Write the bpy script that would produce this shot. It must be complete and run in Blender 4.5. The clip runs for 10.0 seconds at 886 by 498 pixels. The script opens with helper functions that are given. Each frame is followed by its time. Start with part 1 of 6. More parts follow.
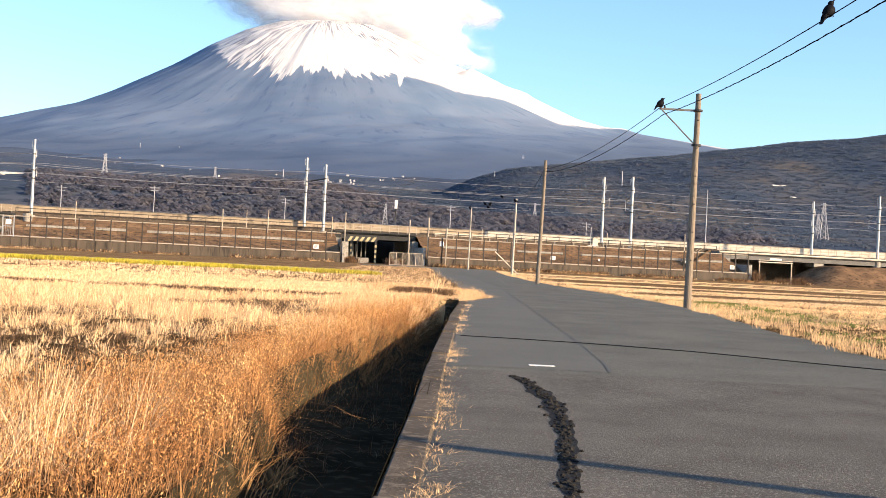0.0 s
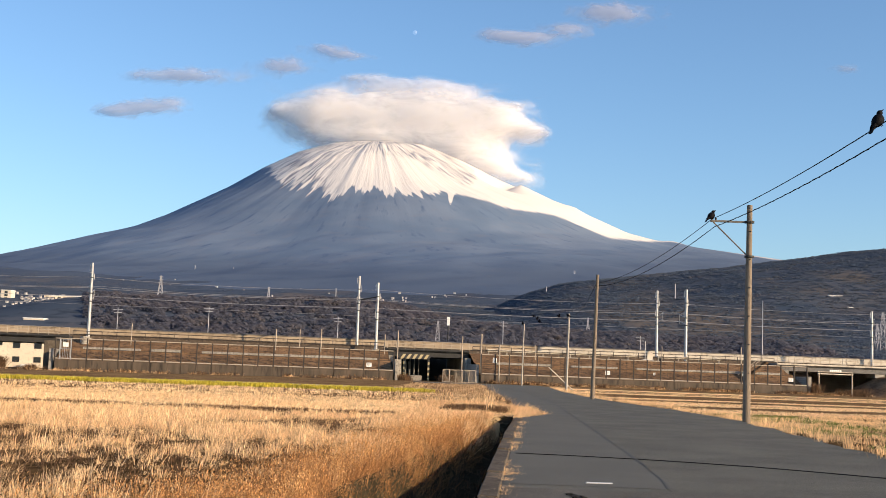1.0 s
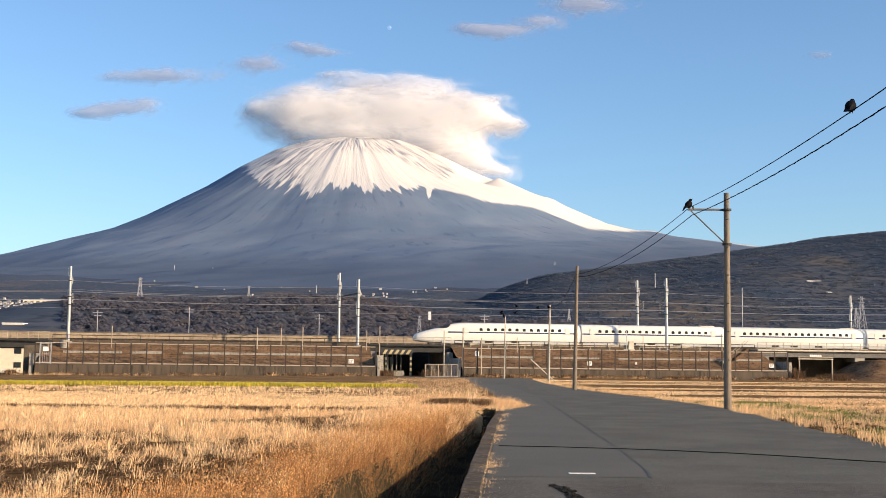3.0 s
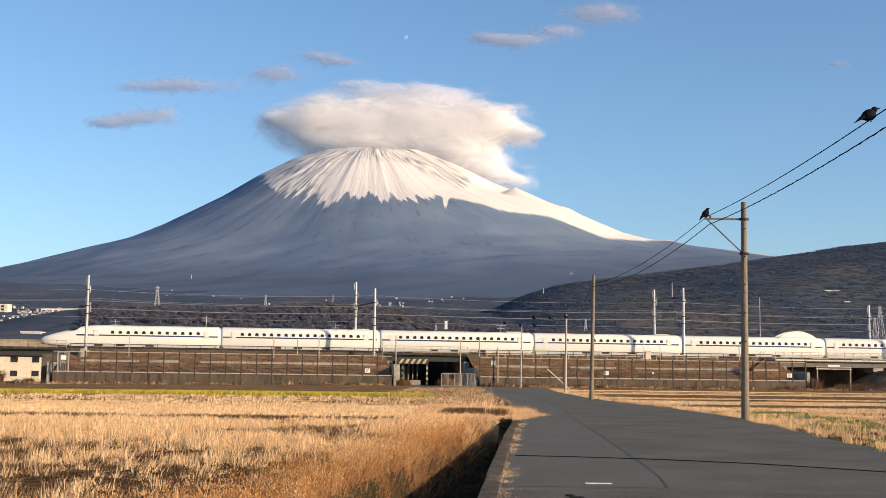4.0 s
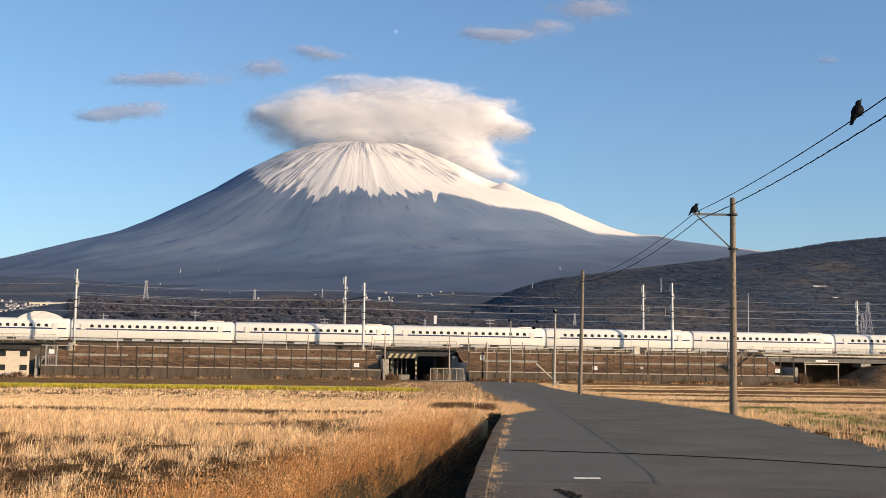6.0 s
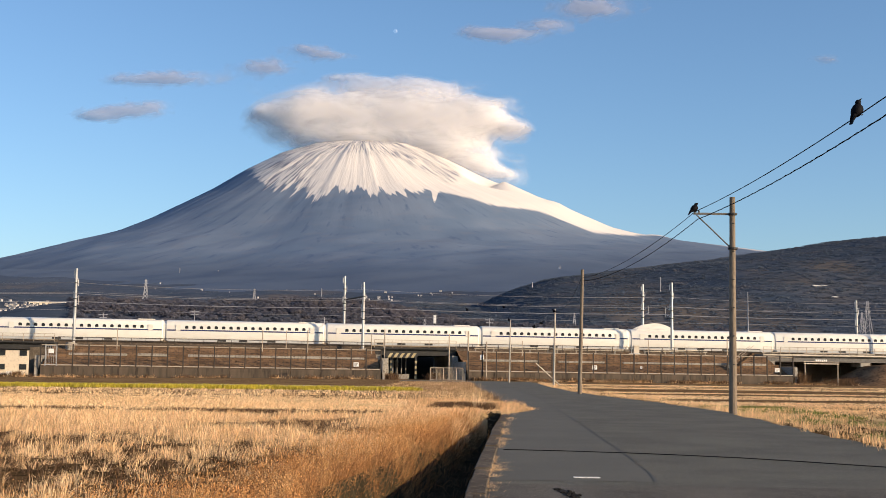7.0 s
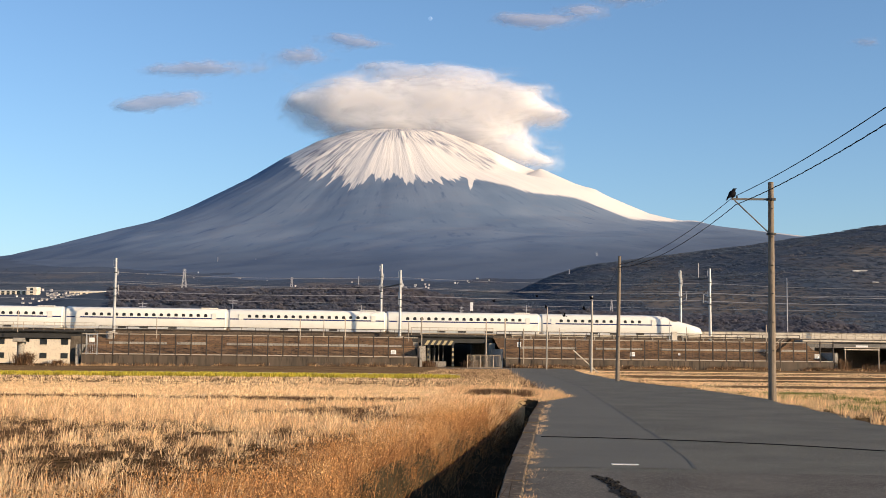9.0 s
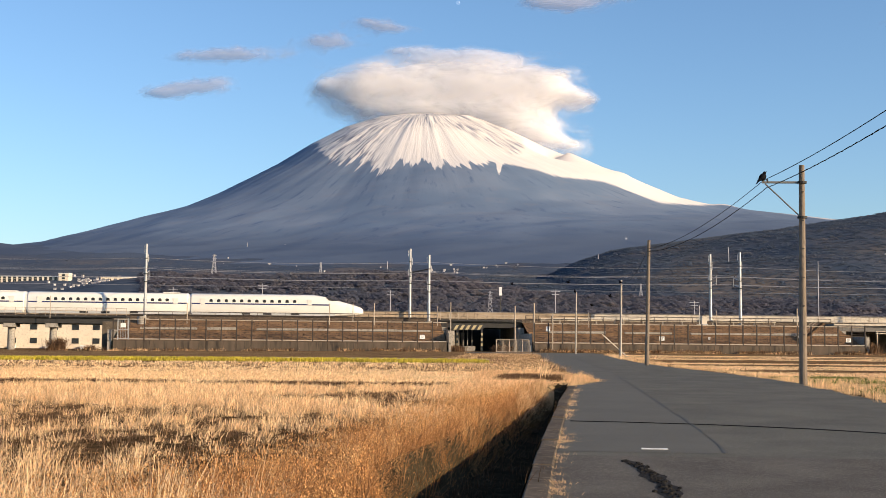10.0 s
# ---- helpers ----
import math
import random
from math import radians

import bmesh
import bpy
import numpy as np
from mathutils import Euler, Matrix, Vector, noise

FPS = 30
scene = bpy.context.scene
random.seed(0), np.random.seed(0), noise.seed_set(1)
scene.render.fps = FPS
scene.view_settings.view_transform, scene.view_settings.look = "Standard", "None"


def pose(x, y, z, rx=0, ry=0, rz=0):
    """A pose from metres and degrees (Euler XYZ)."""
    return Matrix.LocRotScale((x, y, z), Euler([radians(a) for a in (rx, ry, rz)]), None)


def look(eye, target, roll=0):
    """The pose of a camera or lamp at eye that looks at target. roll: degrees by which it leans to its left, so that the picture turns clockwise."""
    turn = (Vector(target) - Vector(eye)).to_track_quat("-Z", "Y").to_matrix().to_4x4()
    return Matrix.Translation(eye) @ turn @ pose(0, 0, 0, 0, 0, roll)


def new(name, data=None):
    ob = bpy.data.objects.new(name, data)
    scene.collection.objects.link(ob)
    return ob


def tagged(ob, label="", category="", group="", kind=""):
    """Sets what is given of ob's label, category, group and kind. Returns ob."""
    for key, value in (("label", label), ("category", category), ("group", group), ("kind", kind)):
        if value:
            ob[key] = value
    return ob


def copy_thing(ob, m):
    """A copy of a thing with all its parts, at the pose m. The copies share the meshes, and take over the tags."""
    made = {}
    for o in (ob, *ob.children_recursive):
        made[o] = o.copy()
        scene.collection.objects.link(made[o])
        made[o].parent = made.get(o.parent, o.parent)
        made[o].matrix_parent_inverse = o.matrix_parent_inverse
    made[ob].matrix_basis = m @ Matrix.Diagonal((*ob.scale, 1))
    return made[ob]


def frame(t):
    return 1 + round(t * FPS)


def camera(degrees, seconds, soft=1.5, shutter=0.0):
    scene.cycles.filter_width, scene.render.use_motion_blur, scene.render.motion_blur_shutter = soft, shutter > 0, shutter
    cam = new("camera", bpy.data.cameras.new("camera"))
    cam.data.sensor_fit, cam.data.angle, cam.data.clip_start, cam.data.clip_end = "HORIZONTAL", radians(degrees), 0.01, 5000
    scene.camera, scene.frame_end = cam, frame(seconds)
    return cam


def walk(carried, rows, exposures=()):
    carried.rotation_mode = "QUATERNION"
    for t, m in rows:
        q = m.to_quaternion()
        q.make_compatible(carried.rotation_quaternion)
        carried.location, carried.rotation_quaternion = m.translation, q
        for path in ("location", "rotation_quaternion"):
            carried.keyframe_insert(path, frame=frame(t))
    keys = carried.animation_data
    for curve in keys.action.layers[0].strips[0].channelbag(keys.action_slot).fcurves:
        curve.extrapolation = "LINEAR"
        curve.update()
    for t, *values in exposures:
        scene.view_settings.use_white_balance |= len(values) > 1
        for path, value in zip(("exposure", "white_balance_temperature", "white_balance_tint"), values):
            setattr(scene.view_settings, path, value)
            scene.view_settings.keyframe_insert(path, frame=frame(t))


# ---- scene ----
cam = camera(40.0, 10.0, soft=0.8)
PATH = [
    (0.0, pose(-0.03, 0, 1.65, 90.48, -2.91, -2.50)),
    (0.5, pose(-0.06, 0, 1.65, 94.71, -3.66, -0.83)),
    (1.0, pose(-0.03, 0, 1.65, 95.85, -2.08, -0.00)),
    (1.5, pose(-0.02, 0, 1.65, 95.37, -0.94, -0.02)),
    (2.0, pose(-0.01, 0, 1.65, 95.16, -0.48, -0.41)),
    (2.5, pose(0, 0, 1.65, 95.35, -0.55, -1.03)),
    (4.0, pose(0, 0, 1.65, 96.04, -0.73, -0.05)),
    (4.5, pose(0, 0, 1.65, 96.15, -0.58, -0.00)),
    (5.0, pose(0, 0, 1.65, 96.12, -0.60, -0.36)),
    (5.5, pose(0, 0, 1.65, 95.86, -0.81, -0.54)),
    (7.0, pose(0, 0, 1.65, 95.77, -0.83, -0.58)),
    (7.5, pose(0, 0, 1.65, 95.89, -0.66, -0.33)),
    (8.0, pose(0, 0, 1.65, 95.70, -0.59, 0.12)),
    (8.5, pose(0, 0, 1.65, 95.33, -0.63, 0.68)),
    (9.0, pose(0, 0, 1.65, 95.16, -0.63, 1.16)),
    (9.5, pose(0, 0, 1.65, 95.14, -0.61, 1.67)),
    (10.0, pose(0, 0, 1.65, 94.43, -0.53, 2.52)),
]
walk(cam, PATH, [(0.0, 1.22), (0.2, 0.86), (0.5, 0.70), (1.0, 0.58), (2.0, 0.72), (2.5, 0.69), (4.0, 0.45), (5.5, 0.38), (8.5, 0.38), (10.0, 0.5)])

# ---- world and sun ----
SUN_AZ = math.atan2(0.88, -0.47)      # clockwise from +y: behind and to the right
SUN_EL = radians(17)
world = bpy.data.worlds.new("sky")
scene.world = world
world.use_nodes = True
wn = world.node_tree
sky = wn.nodes.new("ShaderNodeTexSky")
sky.sky_type = "NISHITA"
sky.sun_disc = False
sky.sun_elevation = SUN_EL
sky.sun_rotation = SUN_AZ
sky.air_density, sky.dust_density, sky.ozone_density = 1.0, 0.8, 4.1
wn.nodes["Background"].inputs["Strength"].default_value = 0.134
wn.links.new(sky.outputs["Color"], wn.nodes["Background"].inputs["Color"])

sun_data = bpy.data.lights.new("sun", "SUN")
sun_data.energy, sun_data.angle, sun_data.color = 5.0, radians(0.6), (1.0, 0.77, 0.52)
sun = new("sun", sun_data)
sun_way = Vector((math.sin(SUN_AZ) * math.cos(SUN_EL), math.cos(SUN_AZ) * math.cos(SUN_EL), math.sin(SUN_EL)))
sun.matrix_world = look(sun_way * 60, (0, 0, 0))


# ---- materials ----
def mat(name, a, b=None, c=None, rough=0.8, metal=0.0, scale=1.0, fine=12.0, bump=0.0, bump_scale=30.0, spec=0.3, stretch=(1, 1, 1), coords="Object", island=0.0):
    """A surface that goes between colours a and b at a large scale, flecked with c at a fine one."""
    m = bpy.data.materials.new(name)
    m.use_nodes = True
    nt = m.node_tree
    p = nt.nodes["Principled BSDF"]
    p.inputs["Roughness"].default_value = rough
    p.inputs["Metallic"].default_value = metal
    p.inputs["Specular IOR Level"].default_value = spec
    b = b or tuple(x * 0.8 for x in a)
    c = c or tuple(x * 0.7 for x in b)
    tc = nt.nodes.new("ShaderNodeTexCoord")
    mp = nt.nodes.new("ShaderNodeMapping")
    mp.inputs["Scale"].default_value = stretch
    nt.links.new(tc.outputs[coords], mp.inputs["Vector"])

    def tex(s, detail):
        n = nt.nodes.new("ShaderNodeTexNoise")
        n.inputs["Scale"].default_value, n.inputs["Detail"].default_value = s, detail
        nt.links.new(mp.outputs["Vector"], n.inputs["Vector"])
        return n

    def ramp(src, lo, hi):
        r = nt.nodes.new("ShaderNodeMapRange")
        r.inputs["From Min"].default_value, r.inputs["From Max"].default_value = lo, hi
        nt.links.new(src, r.inputs["Value"])
        return r.outputs["Result"]

    def mix(fac, x, y):
        n = nt.nodes.new("ShaderNodeMix")
        n.data_type = "RGBA"
        nt.links.new(fac, n.inputs["Factor"])
        for s, v in ((n.inputs[6], x), (n.inputs[7], y)):
            if isinstance(v, tuple):
                s.default_value = (*v, 1)
            else:
                nt.links.new(v, s)
        return n.outputs[2]

    col = mix(ramp(tex(scale, 5).outputs["Fac"], 0.35, 0.65), a, b)
    col = mix(ramp(tex(fine, 4).outputs["Fac"], 0.52, 0.72), col, c)
    if island:
        geo = nt.nodes.new("ShaderNodeNewGeometry")
        hsv = nt.nodes.new("ShaderNodeHueSaturation")
        nt.links.new(ramp(geo.outputs["Random Per Island"], 0, 1), hsv.inputs["Value"])
        r = hsv.inputs["Value"].links[0].from_node
        r.inputs["To Min"].default_value, r.inputs["To Max"].default_value = 1 - island, 1 + island
        nt.links.new(col, hsv.inputs["Color"])
        col = hsv.outputs["Color"]
    nt.links.new(col, p.inputs["Base Color"])
    if bump:
        bn = nt.nodes.new("ShaderNodeBump")
        bn.inputs["Strength"].default_value = bump
        bn.inputs["Distance"].default_value = 0.02
        nt.links.new(tex(bump_scale, 6).outputs["Fac"], bn.inputs["Height"])
        nt.links.new(bn.outputs["Normal"], p.inputs["Normal"])
    return m


def blade_mat(name, a, b, c, scale=0.25, through_light=0.3, island=0.35, fine=1.3):
    m = mat(name, a, b, c, rough=0.75, scale=scale, fine=fine, spec=0.06, island=island)
    nt = m.node_tree
    p, out = nt.nodes["Principled BSDF"], nt.nodes["Material Output"]
    tr = nt.nodes.new("ShaderNodeBsdfTranslucent")
    nt.links.new(p.inputs["Base Color"].links[0].from_socket, tr.inputs["Color"])
    mx = nt.nodes.new("ShaderNodeMixShader")
    mx.inputs["Fac"].default_value = through_light
    nt.links.new(p.outputs[0], mx.inputs[1])
    nt.links.new(tr.outputs[0], mx.inputs[2])
    nt.links.new(mx.outputs[0], out.inputs["Surface"])
    return m


M_ASPHALT = mat("asphalt", (0.128, 0.120, 0.097), (0.090, 0.085, 0.069), (0.22, 0.21, 0.18), rough=0.85, scale=0.5, fine=45, bump=0.8, bump_scale=70, spec=0.12)
M_PATCH = mat("newer_asphalt", (0.126, 0.118, 0.096), (0.106, 0.100, 0.082), (0.150, 0.144, 0.125), rough=0.8, scale=0.4, fine=80, bump=0.25, bump_scale=110, spec=0.12)
M_OLD = mat("old_dark_asphalt", (0.118, 0.106, 0.088), (0.078, 0.070, 0.058), (0.27, 0.245, 0.21), rough=0.9, scale=0.9, fine=48, bump=0.9, bump_scale=90, spec=0.12)
M_TAR = mat("cracked_tar", (0.012, 0.011, 0.010), (0.020, 0.018, 0.016), (0.045, 0.04, 0.034), rough=0.9, scale=3, fine=30, bump=0.9, bump_scale=40, spec=0.12)
M_SEAM = mat("faint_seam", (0.072, 0.068, 0.058), (0.086, 0.082, 0.070), (0.052, 0.050, 0.044), scale=1.2, fine=9)
M_PAINT = mat("worn_road_paint", (0.75, 0.75, 0.72), (0.6, 0.6, 0.58), (0.3, 0.3, 0.29), scale=4, fine=25)
M_CONC = mat("weathered_concrete", (0.36, 0.33, 0.28), (0.26, 0.235, 0.20), (0.13, 0.115, 0.10), scale=0.5, fine=4, bump=0.3, bump_scale=14)
M_KERB = mat("mossy_kerb_and_shaded_pier", (0.125, 0.100, 0.074), (0.070, 0.056, 0.042), (0.19, 0.155, 0.115), scale=0.9, fine=9, bump=0.6, bump_scale=30, spec=0.05)
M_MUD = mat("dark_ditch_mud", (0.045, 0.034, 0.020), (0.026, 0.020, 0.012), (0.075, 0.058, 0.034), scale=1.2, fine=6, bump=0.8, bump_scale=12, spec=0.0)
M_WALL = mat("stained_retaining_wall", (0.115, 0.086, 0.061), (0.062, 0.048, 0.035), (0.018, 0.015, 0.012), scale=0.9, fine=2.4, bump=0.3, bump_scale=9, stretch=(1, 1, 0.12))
M_PARAPET = mat("tan_parapet", (0.40, 0.31, 0.21), (0.30, 0.23, 0.155), (0.17, 0.13, 0.09), scale=0.25, fine=1.4, bump=0.15)
M_PALE = mat("pale_concrete", (0.58, 0.52, 0.42), (0.48, 0.42, 0.34), (0.30, 0.26, 0.21), scale=0.3, fine=2.0, bump=0.15)
M_BANK = mat("dry_bank_grass", (0.245, 0.148, 0.082), (0.130, 0.080, 0.048), (0.045, 0.032, 0.022), scale=0.5, fine=1.9, bump=0.9, bump_scale=5, spec=0.0)
M_STEEL = mat("galvanised_steel", (0.50, 0.50, 0.49), (0.42, 0.42, 0.41), (0.34, 0.33, 0.32), rough=0.5, metal=0.4, scale=0.8, fine=8)
M_POST = mat("brown_steel_post", (0.060, 0.048, 0.038), (0.045, 0.036, 0.03), rough=0.6, metal=0.2, scale=2)
M_RAIL = mat("fence_rail", (0.46, 0.38, 0.29), (0.36, 0.30, 0.23), rough=0.6, scale=2)
M_DARK = mat("dark_steel", (0.045, 0.043, 0.04), (0.03, 0.03, 0.03), rough=0.7, scale=1)
M_DUCT = mat("dark_trackside_wall", (0.10, 0.075, 0.055), (0.06, 0.046, 0.036), (0.18, 0.14, 0.10), rough=0.8, scale=0.7, fine=2.2, stretch=(1, 1, 3))
M_GIRDER = mat("grey_girder", (0.16, 0.15, 0.14), (0.11, 0.105, 0.10), rough=0.7, scale=0.6, fine=4)
M_POLE = mat("concrete_pole", (0.22, 0.175, 0.13), (0.17, 0.135, 0.10), (0.12, 0.098, 0.078), scale=0.9, fine=14, bump=0.15, stretch=(1, 1, 0.3))
M_SLIM = mat("pale_slim_pole", (0.46, 0.41, 0.34), (0.38, 0.34, 0.28), (0.28, 0.25, 0.21), scale=0.9, fine=9)
M_WIRE = mat("black_cable", (0.010, 0.010, 0.011), (0.007, 0.007, 0.008), rough=0.8, scale=3, spec=0.05)
M_WIRE_PALE = mat("overhead_wire", (0.40, 0.40, 0.42), (0.33, 0.33, 0.35), rough=0.4, metal=0.3, scale=3)
M_WHITE = mat("white_board", (0.82, 0.81, 0.78), (0.74, 0.73, 0.70), (0.6, 0.58, 0.55), rough=0.5, scale=2)
M_YELLOW = mat("yellow_band", (0.46, 0.38, 0.22), (0.36, 0.29, 0.16), rough=0.6, scale=2)
M_BLACK = mat("black_band", (0.03, 0.03, 0.03), (0.04, 0.04, 0.04), rough=0.6, scale=2)
M_CREAM = mat("cream_render", (0.76, 0.67, 0.52), (0.70, 0.60, 0.46), (0.55, 0.46, 0.36), scale=0.5, fine=3)
M_GLASS = mat("dark_glass", (0.02, 0.025, 0.03), (0.03, 0.035, 0.04), rough=0.08, spec=0.6, scale=1)
M_TRAIN = mat("white_train_paint", (0.74, 0.71, 0.64), (0.71, 0.68, 0.61), (0.68, 0.65, 0.58), rough=0.22, spec=0.5, scale=0.2, fine=1)
M_TRAIN_GREY = mat("grey_train_skirt", (0.48, 0.48, 0.47), (0.42, 0.42, 0.41), rough=0.4, scale=0.4)
M_BLUE = mat("blue_train_band", (0.018, 0.022, 0.10), (0.022, 0.028, 0.12), rough=0.3, spec=0.5, scale=0.6)
M_CROW = mat("crow_feather", (0.004, 0.004, 0.006), (0.006, 0.006, 0.008), rough=0.7, scale=8, spec=0.08)
M_ROOF = mat("grey_roof", (0.30, 0.28, 0.27), (0.22, 0.21, 0.21), rough=0.6, scale=0.3)
M_HOUSE = mat("pale_house_wall", (0.62, 0.59, 0.56), (0.45, 0.43, 0.41), rough=0.7, scale=0.05, coords="Generated")
M_PYLON = mat("pylon_steel", (0.42, 0.42, 0.44), (0.36, 0.36, 0.38), rough=0.6, scale=1)
M_DRY = blade_mat("dry_straw", (0.90, 0.61, 0.335), (0.80, 0.52, 0.275), (0.60, 0.37, 0.18), 0.12)
M_PALEGRASS = blade_mat("pale_straw", (0.93, 0.67, 0.39), (0.88, 0.60, 0.335), (0.77, 0.50, 0.26), 0.1)
M_RUST = blade_mat("rust_weed", (0.44, 0.215, 0.085), (0.32, 0.155, 0.064), (0.56, 0.32, 0.14), 0.6)
M_SEED = blade_mat("rust_seed_head", (0.76, 0.40, 0.155), (0.60, 0.28, 0.10), (0.86, 0.54, 0.24), 0.7)
M_GREEN = blade_mat("green_weed", (0.16, 0.20, 0.05), (0.10, 0.14, 0.03), (0.28, 0.26, 0.08), 0.6)
M_RAPE = blade_mat("rape_flower", (0.55, 0.44, 0.05), (0.40, 0.33, 0.05), (0.70, 0.55, 0.08), 0.3)
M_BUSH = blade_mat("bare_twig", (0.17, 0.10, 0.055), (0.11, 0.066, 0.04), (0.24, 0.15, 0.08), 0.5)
# both far wood colours carry a blue-grey haze tint
M_WOOD = blade_mat("hazy_winter_wood", (0.140, 0.130, 0.150), (0.105, 0.112, 0.140), (0.170, 0.148, 0.145), 0.02, 0.5, 0.22, 0.06)
M_HILLWOOD = blade_mat("hazy_hill_wood", (0.106, 0.128, 0.160), (0.080, 0.104, 0.140), (0.150, 0.142, 0.148), 0.010, 0.5, 0.12, 0.022)


# ---- mesh helpers ----
def mesh_np(name, verts, faces, material, smooth=False):
    """An object from arrays of vertices and of faces that all have one number of corners."""
    verts, faces = np.asarray(verts, dtype=np.float32), np.asarray(faces, dtype=np.int32)
    me = bpy.data.meshes.new(name)
    k = faces.shape[1]
    me.vertices.add(len(verts))
    me.vertices.foreach_set("co", verts.ravel())
    me.loops.add(faces.size)
    me.loops.foreach_set("vertex_index", faces.ravel())
    me.polygons.add(len(faces))
    me.polygons.foreach_set("loop_start", np.arange(0, faces.size, k, dtype=np.int32))
    me.polygons.foreach_set("use_smooth", np.full(len(faces), smooth))
    me.update(calc_edges=True)
    me.validate()
    me.materials.append(material)
    return new(name, me)


def part(name, bm, material, parent=None, label="", smooth=False):
    me = bpy.data.meshes.new(name)
    bmesh.ops.recalc_face_normals(bm, faces=bm.faces)
    bm.to_mesh(me)
    bm.free()
    if smooth:
        for p in me.polygons:
            p.use_smooth = True
    me.materials.append(material)
    ob = new(name, me)
    if parent:
        ob.parent = parent
    if label:
        ob["label"] = label
    return ob


def share(ob, parent, m):
    """Another object on ob's mesh."""
    o = new(ob.name.split(".")[0], ob.data)
    o.parent = parent
    o.matrix_basis = m
    if "label" in ob:
        o["label"] = ob["label"]
    return o


def box(bm, x0, x1, y0, y1, z0, z1, bevel=0.0):
    r = bmesh.ops.create_cube(bm, size=1)
    vs = r["verts"]
    for v in vs:
        v.co = Vector(((x0 + x1) / 2 + v.co.x * (x1 - x0), (y0 + y1) / 2 + v.co.y * (y1 - y0), (z0 + z1) / 2 + v.co.z * (z1 - z0)))
    if bevel:
        es = list({e for v in vs for e in v.link_edges})
        bmesh.ops.bevel(bm, geom=es, offset=bevel, segments=1, affect="EDGES")
    return bm


def rod(bm, a, b, r0, r1=None, n=8):
    a, b = Vector(a), Vector(b)
    r1 = r0 if r1 is None else r1
    d = b - a
    m = Matrix.Translation((a + b) / 2) @ d.to_track_quat("Z", "Y").to_matrix().to_4x4()
    bmesh.ops.create_cone(bm, cap_ends=True, segments=n, radius1=r0, radius2=r1, depth=d.length, matrix=m)
    return bm


def tube(bm, pts, r, n=5):
    """One bent tube along a line of points."""
    rings = []
    for i, p in enumerate(pts):
        d = (pts[min(i + 1, len(pts) - 1)] - pts[max(i - 1, 0)]).normalized()
        u = d.cross(Vector((0, 0, 1))).normalized()
        w = u.cross(d)
        rings.append([bm.verts.new(p + (u * math.cos(2 * math.pi * k / n) + w * math.sin(2 * math.pi * k / n)) * r) for k in range(n)])
    for a, b in zip(rings, rings[1:]):
        for k in range(n):
            bm.faces.new((a[k], a[(k + 1) % n], b[(k + 1) % n], b[k]))
    bm.faces.new(rings[0])
    bm.faces.new(rings[-1])
    return bm


def cable(bm, a, b, sag, r, steps=14, n=5):
    pts = []
    for i in range(steps + 1):
        k = i / steps
        p = Vector(a).lerp(Vector(b), k)
        p.z -= 4 * sag * k * (1 - k)
        pts.append(p)
    return tube(bm, pts, r, n)


def empty(name, m=None):
    e = new(name)
    e.empty_display_size = 0.3
    if m is not None:
        e.matrix_basis = m
    return e


def smooth01(x):
    x = np.clip(x, 0, 1)
    return x * x * (3 - 2 * x)


rng = np.random.default_rng(7)

# ---- the plan ----
ROAD_L = ((-20, -1.5), (0, -0.25), (8.3, 0.25), (11.6, 0.48), (19, 0.95), (34, 2.03), (53, 3.6), (78, 3.9), (100, 3.8), (149, 4.9), (400, 4.9))
ROAD_R = ((-20, 7.6), (0, 8.4), (10, 8.9), (22, 9.75), (30, 10.35), (40, 11.35), (52, 12.4), (65, 12.3), (82, 11.3), (100, 11.3), (125, 11.9), (152, 13.4), (400, 13.4))


def left_edge(y):
    return np.interp(y, [p[0] for p in ROAD_L], [p[1] for p in ROAD_L])


def right_edge(y):
    return np.interp(y, [p[0] for p in ROAD_R], [p[1] for p in ROAD_R])


HILL_X = (-400, 0, 55, 114, 183, 253, 323, 369, 438, 473, 508, 543, 612, 800, 1200, 4000)
HILL_Z = (62, 92, 103, 110, 122, 131, 139, 145, 156, 163, 167, 171, 185, 230, 290, 290)


def lumps(x, y, s, seed=0.0):
    """Cheap smooth relief between -1 and 1."""
    return (np.sin(x / s + 1.3 * np.sin(y / s * 0.7 + seed)) * np.cos(y / s * 0.9 + seed * 2.1 + 0.8 * np.sin(x / s * 0.6))
            + 0.5 * np.sin(x / s * 2.3 + seed + 1.7 * np.cos(y / s * 1.9)) * np.cos(y / s * 2.1 - seed)) / 1.5


